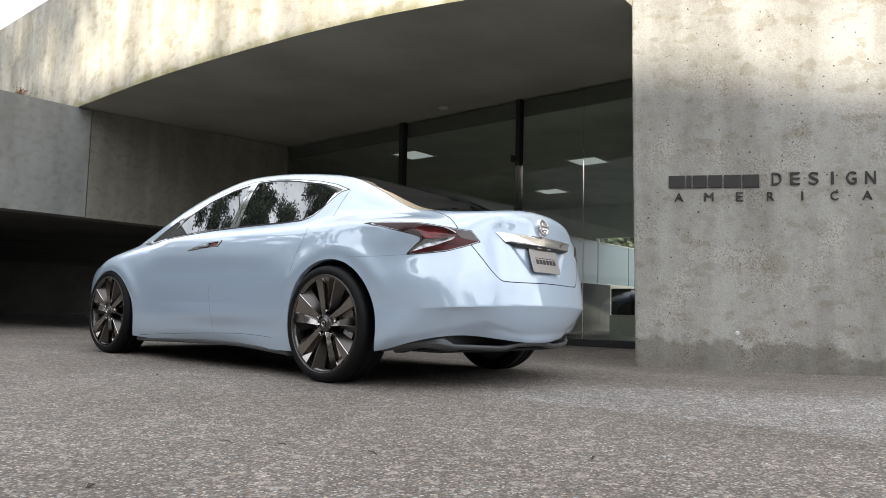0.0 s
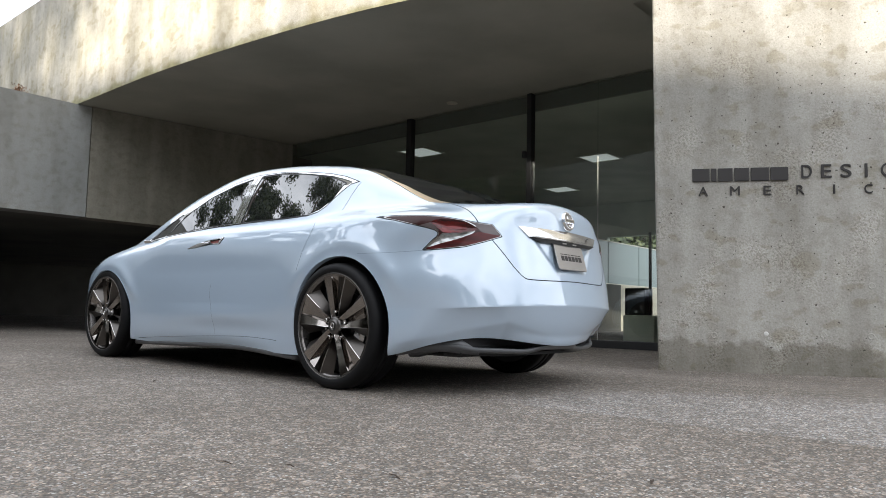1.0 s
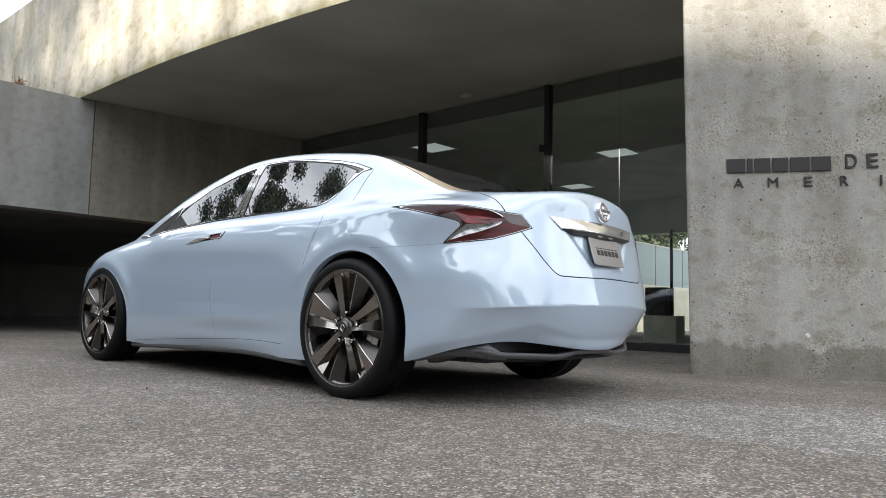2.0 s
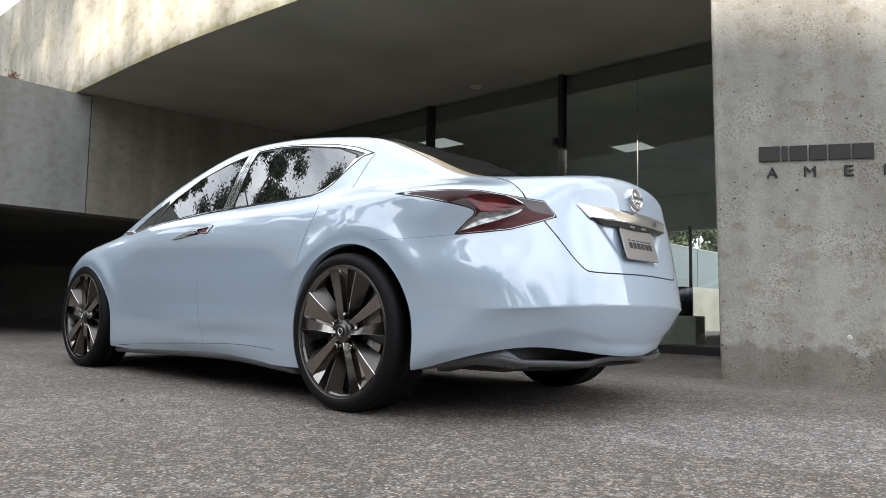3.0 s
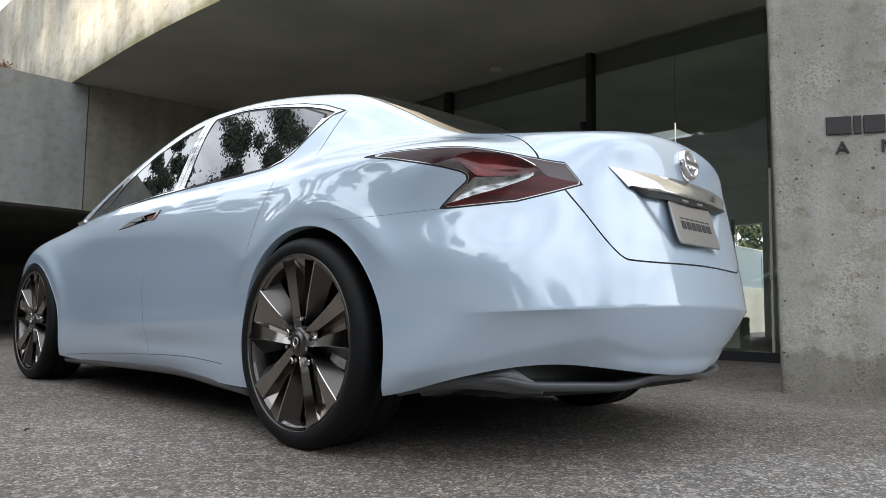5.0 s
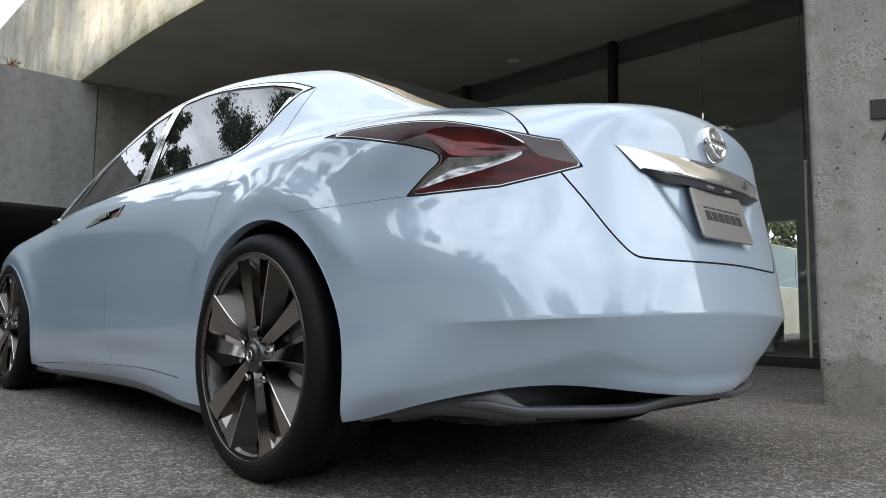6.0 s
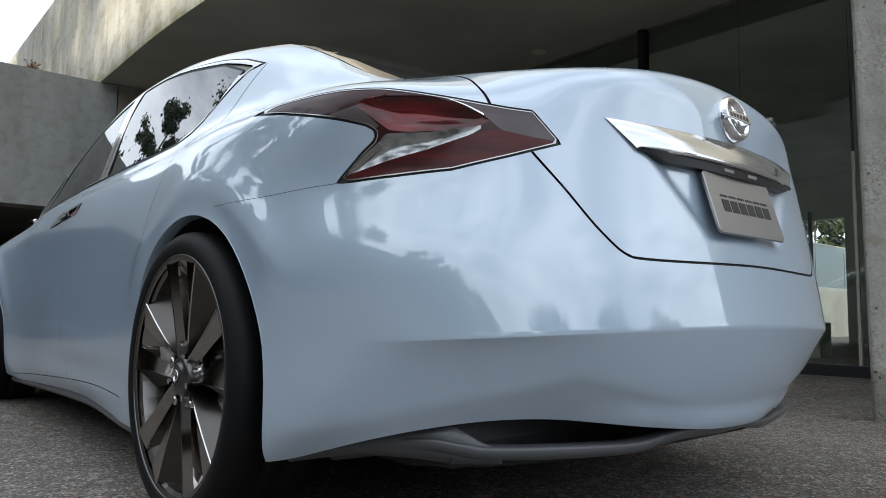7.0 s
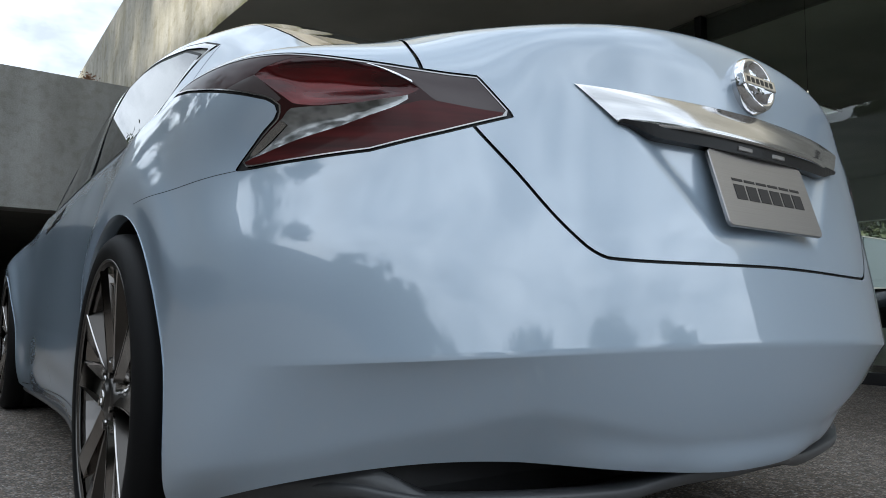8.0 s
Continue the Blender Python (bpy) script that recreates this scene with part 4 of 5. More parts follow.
# rear lamps
lamp_line = tail([(14.5, .943), (26, .942), (37, .934), (42, .931), (47, .928), (53.5, .917), (60, .908), (65, .903), (68.5, .902), (72.8, .837), (64.5, .801), (56.4, .769), (49, .756), (43.3, .748),
                  (40.1, .746), (40.7, .757), (44, .804), (45.8, .825), (46.1, .838), (45, .849), (41.5, .862), (36, .881), (28, .909), (17, .936)])
lamp_fun = inside(lamp_line, round_tail)
shell.cut(lamp_fun, tail_dom, "lamp_seal")
shell.cut(shifted(lamp_fun, 0.0045), tail_dom, "lamp_trim", {"lamp_seal"})
shell.cut(shifted(lamp_fun, 0.0066), tail_dom, "lamp_red", {"lamp_trim"})
CHAMBER = inside(tail([(43.0, .893), (45.0, .905), (47.1, .914), (50.0, .917), (52.7, .915), (55.2, .909), (57.7, .899), (60.0, .885), (61.8, .870), (60.3, .859), (55.4, .845), (50.5, .839), (48.0, .842), (46.0, .862)]), round_tail)
CLEAR = inside(tail([(41.2, .758), (44.4, .798), (46.6, .822), (47.3, .836), (49.5, .838), (52.9, .840), (56.0, .847), (58.4, .854), (61.5, .863), (59.0, .840), (56.0, .824), (53.0, .808), (47.9, .788), (44.0, .770)]), round_tail)
LOW = inside(tail([(40.5, .744), (42.0, .762), (47.9, .788), (53.0, .808), (56.0, .824), (59.0, .840), (61.8, .852), (63.4, .853), (68.0, .845), (73.5, .840), (73.5, .80), (50, .73)]), round_tail)
shell.cut(CHAMBER, tail_dom, "lamp_chamber", {"lamp_red"})
shell.cut(CLEAR, tail_dom, "lamp_clear", {"lamp_red"})
shell.cut(inside(tail([(36.8, .870), (40.5, .882), (43.3, .891), (45.0, .871), (47.2, .843), (44.7, .852), (41.0, .861)]), round_tail), tail_dom, "lamp_smoke", {"lamp_red"})
shell.cut(LOW, tail_dom, "lamp_low", {"lamp_red"})
gap(tail([(46.0, .9285), (50.1, .923), (52.7, .917), (56.5, .904), (59.0, .893), (60.9, .881)]), round_tail, 0.0015, tail_dom, "lamp_line", ("lamp_red",))
shell.cut(inside(tail([(46.0, .9285), (50.1, .923), (52.7, .917), (56.5, .904), (59.0, .893), (60.9, .881), (63.4, .853), (68.0, .845), (73.5, .840), (73.5, .93), (60, .94), (46, .94)]), round_tail), tail_dom, "lamp_amber", {"lamp_red"})
shell.cut(inside(tail([(40.8, .755), (44.2, .801), (46.3, .822), (47.1, .815), (44.9, .790), (42.4, .765)]), round_tail), tail_dom, "lamp_flute", {"lamp_clear"})

# boot lid, bumper and panel gaps
lid_low = [(-.628, .856), (-.592, .806), (-.543, .746), (-.494, .683), (-.451, .640), (-.427, .625), (-.400, .6185), (-.290, .617), (-.090, .620), (0.02, .621)]
lid_side = [(-.664, -.80), (-.668, -.755), (-.650, -.700), (-.628, -.62), (-.60, -.515)]
not_lamp = {"body"}
gap(lid_low, xz, 0.0028, rear_dom, "gap_lid")
gap(lid_side, xy, 0.0028, deck_dom, "gap_deck")
shell.cut(inside(lid_low + [(0.02, 1.2), (-.628, 1.2)], xz), lambda c: (c[:, 1] < -0.70) & (c[:, 2] < 0.93), "boot_lid", not_lamp)
shell.cut(inside(lid_side + [(0.02, -.50), (0.02, -1.2), (-.664, -1.2)], xy), lambda c: (c[:, 1] < -0.45) & (c[:, 2] > 0.90), "boot_lid", not_lamp)
split = tail([(6, .742), (22, .741), (32, .743), (40.5, .748)])
gap(split, round_tail, 0.0006, lambda c: (c[:, 1] < -0.15) & (c[:, 2] > 0.70) & (c[:, 2] < 0.78) & (c[:, 0] < -0.7), "gap_bumper")
bump = tail([(-5, .742), (22, .741), (32, .743), (40.5, .748), (56, .768), (66, .803), (72, .815)]) + [(2.4, .815), (2.4, 0.0), (-0.05, 0.0)]
shell.cut(inside(bump, round_tail), lambda c: (c[:, 1] < -0.30) & (c[:, 2] < 0.85), "rear_bumper", not_lamp)

# doors
shut = [(.290, .995), (.268, .94), (.266, .890), (.312, .779), (.345, .66), (.43, .50), (.52, .33), (.565, .243)]
gap(shut[:5], yz, 0.0014, flank_dom, "gap_door")
gap([(1.285, .60), (1.300, .517), (1.262, .408), (1.243, .287), (1.24, .25)], yz, 0.0009, flank_dom, "gap_middle")
sill = [(2.289, .190), (1.856, .216), (1.264, .243), (.893, .253), (.649, .247), (.547, .241)]
gap(sill, yz, 0.0014, flank_dom, "gap_sill")
shell.cut(inside(shut + sill[::-1][1:3] + [(1.243, .243), (1.243, .287), (1.262, .408), (1.30, .517), (1.245, .70), (1.15, .995)], yz), lambda c: (c[:, 0] < -0.78) & (c[:, 2] < 1.01), "rear_door", not_lamp)
shell.cut(inside([(1.15, .995), (1.245, .70), (1.30, .517), (1.262, .408), (1.243, .287), (1.243, .243), (1.856, .216), (2.22, .20), (2.26, .60), (2.22, .925), (1.724, .975)], yz), lambda c: (c[:, 0] < -0.78) & (c[:, 2] < 1.01), "front_door", not_lamp)

handle_line = [(1.665, .839), (1.570, .864), (1.470, .884), (1.370, .896), (1.193, .909), (1.232, .858), (1.300, .862), (1.420, .856), (1.530, .846)]
handle_fun = inside(handle_line, yz)
door_dom = lambda c: (c[:, 0] < -0.75) & (c[:, 1] > 1.1) & (c[:, 1] < 1.8) & (c[:, 2] < 0.93)
shell.cut(handle_fun, door_dom, "handle_seal")
shell.cut(shifted(handle_fun, 0.0025), door_dom, "handle_frame", {"handle_seal"})
shell.cut(inside([(1.370, .889), (1.232, .898), (1.252, .868), (1.330, .867)], yz), door_dom, "handle_recess", {"handle_frame"})
shell.cut(inside([(1.530, .867), (1.410, .884), (1.380, .884), (1.340, .864), (1.430, .861)], yz), door_dom, "handle_blade", {"handle_frame"})

car = thing("car", "pearl white four-door concept sedan with dark glass parked on the forecourt", "car")


# the side glass is one barrelled sheet: x as a smooth polynomial in y and z
_day = V3[(day_fun(V3) < 0) & (V3[:, 0] < -0.55) & (V3[:, 2] > 0.9)]


def _terms(y, z, degree):
    return np.stack([(y - 1.0) ** i * (z - 1.1) ** j for i in range(degree + 1) for j in range(degree + 1 - i)], axis=-1)


GLASS_FIT, GLASS_TURN = [np.linalg.lstsq(_terms(_day[:, 1], _day[:, 2], k), _day[:, 0], rcond=None)[0] for k in (4, 2)]


def sheet(pts, nr):
    """Lays points of the side glass on the fitted sheet, with even normals."""
    y, z = pts[:, 1], pts[:, 2]
    out = pts.copy()
    out[:, 0] = _terms(y, z, 4) @ GLASS_FIT
    e = 1e-3
    gy = (_terms(y + e, z, 2) - _terms(y - e, z, 2)) @ GLASS_TURN / (2 * e)
    gz = (_terms(y, z + e, 2) - _terms(y, z - e, 2)) @ GLASS_TURN / (2 * e)
    g = np.stack([-np.ones_like(y), gy, gz], axis=-1)
    return out, g / np.linalg.norm(g, axis=1, keepdims=True)


def panel(name, labels, mat, side, lift=0.0, parent=None, label="", flat=False):
    """One panel of the skin as a mesh; side -1 is the near one, 1 its mirror image."""
    pick = [f for f, l in zip(shell.f, shell.lab) if l in labels]
    if not pick:
        return None
    ids = sorted({k for f in pick for k in f})
    where = {k: i for i, k in enumerate(ids)}
    flip = np.array([-side * 1.0, 1, 1])
    nr = np.array([shell.n[k] for k in ids])
    base = np.array([shell.v[k] for k in ids])
    if flat:
        base, nr = sheet(base, nr)
    pts = (base + nr * lift) * flip
    fs = [tuple(where[k] for k in f) for f in pick]
    if side > 0:
        fs = [f[::-1] for f in fs]
    ob = mesh_object(name, pts, fs, mat, parent or car, label, smooth=True)
    ob.data.normals_split_custom_set_from_vertices([tuple(p) for p in nr * flip])
    return ob


def hollow(name, labels, mat, side, fun, deep, wide, parent, label):
    """A lamp chamber under the cover: sinks from its outline to a floor, with ribs across it."""
    pick = [f for f, l in zip(shell.f, shell.lab) if l in labels]
    ids = sorted({k for f in pick for k in f})
    where = {k: i for i, k in enumerate(ids)}
    base, nr = np.array([shell.v[k] for k in ids]), np.array([shell.n[k] for k in ids])
    arc = round_tail(base)
    sink = smoothstep(0.0, wide, -fun(base))
    rib = np.abs(((arc[:, 0] * 0.55 + arc[:, 1]) / 0.013) % 1.0 - 0.5)
    pts = (base - nr * (deep * sink + 0.0018 * sink * rib)[:, None]) * np.array([-side * 1.0, 1, 1])
    fs = [tuple(where[k] for k in f) for f in pick]
    return mesh_object(name, pts, fs if side < 0 else [f[::-1] for f in fs], mat, parent, label, smooth=True)


def both(name, labels, mat, lift=0.0, label=""):
    """One part over the centre line: the near half and its mirror image in a single mesh."""
    pick = [f for f, l in zip(shell.f, shell.lab) if l in labels]
    ids = sorted({k for f in pick for k in f})
    where = {k: i for i, k in enumerate(ids)}
    nr = np.array([shell.n[k] for k in ids])
    pts = np.array([shell.v[k] for k in ids]) + nr * lift
    n0 = len(ids)
    flip = np.array([-1, 1, 1])
    fs = [tuple(where[k] for k in f) for f in pick]
    ob = mesh_object(name, np.vstack([pts, pts * flip]), fs + [tuple(i + n0 for i in f[::-1]) for f in fs], mat, car, label, smooth=True)
    ob.data.normals_split_custom_set_from_vertices([tuple(p) for p in np.vstack([nr, nr * flip])])
    return ob


both("body", {"body"}, M_PAINT)
both("rear_bumper", {"rear_bumper"}, M_PAINT)
boot_lid = both("boot_lid", {"boot_lid"}, M_PAINT)
both("roof_glass", {"roof_glass"}, M_GLASS_DARK, -0.002, "black tinted glass roof and rear window")
both("glass_seal", {"glass_edge"}, M_SEAM, -0.004)
for side in (-1, 1):
    panel("glass_trim", {"glass_trim"}, M_TAN, side, -0.002, label="tan inner pillar trim under the rear glass edge")
    panel("rear_door", {"rear_door"}, M_PAINT, side)
    panel("front_door", {"front_door"}, M_PAINT, side)
    for name in ("gap_post", "gap_pillar", "gap_lid", "gap_deck", "gap_bumper", "gap_door", "gap_middle", "gap_sill"):
        panel("panel_gap", {name}, M_SEAM_SOFT if name in ("gap_bumper", "gap_middle", "gap_sill") else M_SEAM, side, -0.001 if name in ("gap_bumper", "gap_middle") else -0.005)
    trim = panel("window_trim", {"window_trim"}, M_SURROUND, side, 0.002, label="polished window surround and door pillar")
    panel("window_reveal", {"window_reveal"}, M_REVEAL_SHADE, side, -0.004, trim, "shadowed olive grey inner window reveal")
    panel("window_seal", {"window_seal"}, M_SEAM, side, -0.001)
    for name in ("front_pane", "rear_pane", "corner_pane"):
        panel("side_window", {name}, M_SIDE_GLASS, side, -0.001, label="dark tinted side window", flat=True)
    lamp = panel("tail_lamp", {"lamp_red"}, M_LENS_BEZEL, side, 0.0005, label="dark red boomerang tail lamp")
    panel("lamp_seal", {"lamp_seal"}, M_SEAM, side, -0.003, lamp)
    panel("lamp_trim", {"lamp_trim"}, M_SATIN, side, 0.0015, lamp, "thin chrome lamp edging")
    panel("lamp_ridge", {"lamp_line"}, M_CHROME, side, 0.0012, lamp, "thin bright ridge line in the lens")
    hollow("red_chamber", {"lamp_chamber"}, M_LENS_RED, side, CHAMBER, 0.020, 0.030, lamp, "deep red reflector chamber")
    hollow("clear_lens", {"lamp_clear"}, M_LENS_CLEAR, side, CLEAR, 0.014, 0.016, lamp, "clear faceted reflector lens")
    hollow("lens_flute", {"lamp_flute"}, M_SATIN, side, CLEAR, 0.006, 0.012, lamp, "bright strip at the inner lens edge")
    panel("smoked_lens", {"lamp_smoke"}, M_LENS_SMOKE, side, 0.0005, lamp, "smoked lens wedge")
    panel("red_blade", {"lamp_low"}, M_LENS_LOW, side, 0.0005, lamp, "dark red lower lens blade")
    panel("bronze_lens", {"lamp_amber"}, M_LENS_AMBER, side, 0.0005, lamp, "bronze tinted lens edge")

# dark floor pan behind gaps and wheel openings
bm = bmesh.new()
box(bm, -0.70, 0.70, -0.72, 3.3, 0.20, 0.80, 0.06)
part("underbody", bm, M_DARK, car)

# wheel arch liners and white lips
for side in (-1, 1):
    for cy, cz, r in ((-0.026, 0.342, 0.392), (2.745, 0.340, 0.372)):
        bm = bmesh.new()
        rows = []
        for k in range(49):
            a = radians(-32 + 244 * k / 48)
            y, z = cy + r * math.cos(a), cz + r * math.sin(a)
            x0 = flank_at(cy + (r + 0.012) * math.cos(a), cz + (r + 0.012) * math.sin(a)) if z > 0.2 else None
            rows.append((y, z, x0, a))
        good = [q for q in rows if q[2] is not None]
        lip = [[bm.verts.new((-side * (q[2] + dx), cy + (r - dr) * math.cos(q[3]), cz + (r - dr) * math.sin(q[3]))) for dx, dr in ((-0.002, -0.001), (0.010, 0.003), (0.028, 0.004))] for q in good]
        for a, b in zip(lip[:-1], lip[1:]):
            for k in range(2):
                bm.faces.new((a[k], a[k + 1], b[k + 1], b[k]))
        part("arch_lip", bm, M_PAINT, car, smooth=True)
        bm = bmesh.new()
        lin = [[bm.verts.new((-side * x, cy + rr * math.cos(q[3]), cz + rr * math.sin(q[3]))) for x, rr in ((q[2] + 0.026, r - 0.004), (-0.60, r + 0.01), (-0.58, 0.05))] for q in rows if q[2] is not None]
        for a, b in zip(lin[:-1], lin[1:]):
            for k in range(2):
                bm.faces.new((a[k], a[k + 1], b[k + 1], b[k]))
        part("arch_liner", bm, M_DARK, car, smooth=True)

# side skirts
for side in (-1, 1):
    bm = bmesh.new()
    line = spline([(-.860, 2.37, .160), (-.858, 2.0, .168), (-.858, 1.5, .178), (-.866, 1.0, .182), (-.886, .62, .166), (-.880, .40, .150)], 8)
    prof = [(0.018, 0.022), (-0.006, 0.012), (-0.010, -0.006), (0.004, -0.020), (0.10, -0.022), (0.10, 0.022)]
    rings = [[bm.verts.new((-side * (p[0] + a), p[1], p[2] + b)) for a, b in prof] for p in line]
    for a, b in zip(rings[:-1], rings[1:]):
        for k in range(len(prof)):
            bm.faces.new((a[k], a[(k + 1) % len(prof)], b[(k + 1) % len(prof)], b[k]))
    for r0 in (rings[0], rings[-1]):
        bm.faces.new(r0)
    part("side_skirt", bm, M_VALANCE, car, "satin grey side skirt", smooth=True)

# diffuser lip under the bumper
bm = bmesh.new()
line = [(-.775, -.42, .215), (-.765, -.60, .258), (-.72, -.685, .266), (-.67, -.725, .256), (-.62, -.752, .248), (-.50, -.806, .244), (-.30, -.846, .237), (-.215, -.863, .247), (-.15, -.882, .257), (0, -.888, .256)]
half = spline(line, 8)
curve = np.vstack([half, (half[::-1] * np.array([-1, 1, 1]))[1:]])
rings = []
for i, p in enumerate(curve):
    t = curve[min(i + 1, len(curve) - 1)] - curve[max(i - 1, 0)]
    inward = Vector((-t[1], t[0], 0)).normalized()
    if inward.y < 0:
        inward = -inward
    q = Vector(p)
    rings.append([bm.verts.new(q + inward * a + Vector((0, 0, b))) for a, b in ((0, 0.006), (-0.004, 0), (-0.001, -0.011), (0.010, -0.021), (0.085, -0.026), (0.085, -0.006), (0.03, 0.007))])
for a, b in zip(rings[:-1], rings[1:]):
    for k in range(7):
        bm.faces.new((a[k], a[(k + 1) % 7], b[(k + 1) % 7], b[k]))
part("diffuser_lip", bm, M_VALANCE, car, "satin grey diffuser blade", smooth=True)

# valance that closes the corner between the bumper's edge and the blade
for side in (-1, 1):
    bm = bmesh.new()
    top = spline([(-.872, -.415, .212), (-.815, -.555, .262), (-.750, -.650, .292), (-.705, -.702, .300), (-.672, -.722, .284), (-.640, -.740, .262), (-.605, -.757, .247)], 6)
    low = spline([(-.862, -.415, .202), (-.800, -.545, .228), (-.735, -.640, .230), (-.690, -.690, .224), (-.655, -.712, .220), (-.622, -.730, .218), (-.590, -.748, .218)], 6)
    rows = []
    for a, b in zip(top, low):
        a, b = Vector(a), Vector(b)
        back = Vector((0.018, 0.018, 0))
        mid = a.lerp(b, 0.6) - back * 0.25
        rows.append([bm.verts.new(((-side) * p.x, p.y, p.z)) for p in (a, mid, b, b + back, a + back)])
    for r0, r1 in zip(rows[:-1], rows[1:]):
        for k in range(5):
            bm.faces.new((r0[k], r0[(k + 1) % 5], r1[(k + 1) % 5], r1[k]))
    for r0 in (rows[0], rows[-1]):
        bm.faces.new(r0)
    part("valance", bm, M_VALANCE, car, "satin grey lower valance", smooth=True)

bm = bmesh.new()
prism(bm, [(-0.70, -0.60), (-0.60, -0.70), (-0.30, -0.79), (0.30, -0.79), (0.60, -0.70), (0.70, -0.60), (0.70, -0.30), (-0.70, -0.30)], 0.205, 0.222)
part("undertray", bm, M_DARK, car, "black undertray behind the diffuser blade")

# bright bar over the plate
bm = bmesh.new()
rings = []
for i in range(61):
    s = -1 + 2 * i / 60
    row = []
    for t, lift in ((0.0, 0.001), (0.06, 0.007), (0.45, 0.014), (0.80, 0.020), (0.96, 0.021), (1.0, 0.018), (1.0, 0.012)):
        half_w = 0.427 - 0.072 * t
        x = s * half_w
        top = 0.9105 - 0.004 * abs(s)
        zz = top - (0.0635 - 0.006 * abs(s)) * t
        end = float(smoothstep(1.0, 0.50, abs(s)))
        row.append(bm.verts.new((x, rear_at(x, zz) - lift * (0.25 + 0.75 * end) - 0.001, zz)))
    rings.append(row)
for a, b in zip(rings[:-1], rings[1:]):
    for k in range(6):
        bm.faces.new((a[k], a[k + 1], b[k + 1], b[k]))
bar = part("rear_bar", bm, M_BAR, car, "polished bar across the boot lid", smooth=True)
# shaded gap under the bar, put in as a black strip
bm = bmesh.new()
rings = []
for i in range(41):
    s = -1 + 2 * i / 40
    x = s * 0.350
    z0 = 0.9105 - 0.004 * abs(s) - (0.0635 - 0.006 * abs(s))
    y0 = rear_at(x, z0)
    drop = 0.017 * float(smoothstep(1.0, 0.75, abs(s))) + 0.002
    rings.append([bm.verts.new((x, y0 + dy, z0 + dz)) for dy, dz in ((-0.013, 0.004), (-0.010, -drop), (0.040, -drop - 0.003), (0.040, 0.004))])
for a, b in zip(rings[:-1], rings[1:]):
    for k in range(4):
        bm.faces.new((a[k], a[(k + 1) % 4], b[(k + 1) % 4], b[k]))
for r0 in (rings[0], rings[-1]):
    bm.faces.new(r0)
part("bar_shade_strip", bm, M_BLACK, bar, "black strip on the underside of the bar for its shadowed gap")
for sx in (-0.055, 0.055):
    bm = bmesh.new()
    box(bm, sx - 0.022, sx + 0.022, rear_at(sx, 0.845) - 0.0125, rear_at(sx, 0.845) - 0.004, 0.833, 0.842, 0.002)
    part("plate_lamp", bm, M_PLATE, bar, "small plate lamp")

# plain round badge
BADGE = pose(-0.003, rear_at(0, 0.969) + 0.004, 0.969, 90 - 12, 0, 0) @ Matrix.Scale(0.88, 4)
bm = bmesh.new()
prof = [(0.0, 0.012), (0.038, 0.013), (0.044, 0.017), (0.050, 0.027), (0.056, 0.029), (0.062, 0.022), (0.064, 0.010), (0.064, -0.01)]
rings = [[bm.verts.new((r * math.cos(k * math.pi / 24), r * math.sin(k * math.pi / 24), h)) for k in range(48)] for r, h in prof[1:]]
mid = bm.verts.new((0, 0, prof[0][1]))
for k in range(48):
    bm.faces.new((mid, rings[0][k], rings[0][(k + 1) % 48]))
    for a, b in zip(rings[:-1], rings[1:]):
        bm.faces.new((a[k], b[k], b[(k + 1) % 48], a[(k + 1) % 48]))
bmesh.ops.transform(bm, matrix=BADGE, verts=bm.verts[:])
part("badge_ring", bm, M_CHROME, boot_lid, "round chrome badge", smooth=True)
bm = bmesh.new()
box(bm, -0.062, 0.062, -0.013, 0.013, 0.012, 0.031, 0.003, BADGE)
part("badge_bar", bm, M_CHROME, boot_lid)
bm = bmesh.new()
for k in range(6):
    x = -0.043 + 0.0172 * k
    box(bm, x - 0.0055, x + 0.0055, -0.006, 0.006, 0.031, 0.0316, 0, BADGE)
part("badge_mark", bm, M_BLACK, boot_lid)

# plain show plate
PLATE = Matrix.Translation((-0.004, -0.952, 0.757)) @ Euler((radians(90 - 17), 0, 0)).to_matrix().to_4x4()
bm = bmesh.new()
ring = [(sx * 0.145 + 0.010 * math.cos(radians(a)), sy * 0.064 + 0.010 * math.sin(radians(a))) for sx, sy, a0 in ((1, 1, 0), (-1, 1, 90), (-1, -1, 180), (1, -1, 270)) for a in range(a0, a0 + 91, 18)]
rows = [[bm.verts.new((x * k, y * k, z)) for x, y in ring] for k, z in ((0.985, -0.004), (1.0, -0.003), (1.0, 0.0025), (0.990, 0.004))]
for r0, r1 in zip(rows[:-1], rows[1:]):
    for k in range(len(ring)):
        bm.faces.new((r0[k], r0[(k + 1) % len(ring)], r1[(k + 1) % len(ring)], r1[k]))
bm.faces.new(rows[0])
bm.faces.new(rows[-1])
bmesh.ops.transform(bm, matrix=PLATE, verts=bm.verts[:])
plate = part("show_plate", bm, M_PLATE, car, "brushed steel show plate with dark bars")
bm = bmesh.new()
box(bm, -0.080, 0.080, -0.010, 0.040, -0.045, -0.0034, 0, PLATE)
part("plate_holder", bm, M_BLACK, plate, "black plate holder")
for k in range(6):
    bm = bmesh.new()
    x = -0.092 + 0.0385 * k
    box(bm, x - 0.0160, x + 0.0160, 0.0155, 0.0205, 0.0042, 0.0048, 0, PLATE)
    box(bm, x - 0.0160, x + 0.0160, -0.0205, 0.0085, 0.0042, 0.0048, 0, PLATE)
    part("plate_mark", bm, M_LETTER, plate)

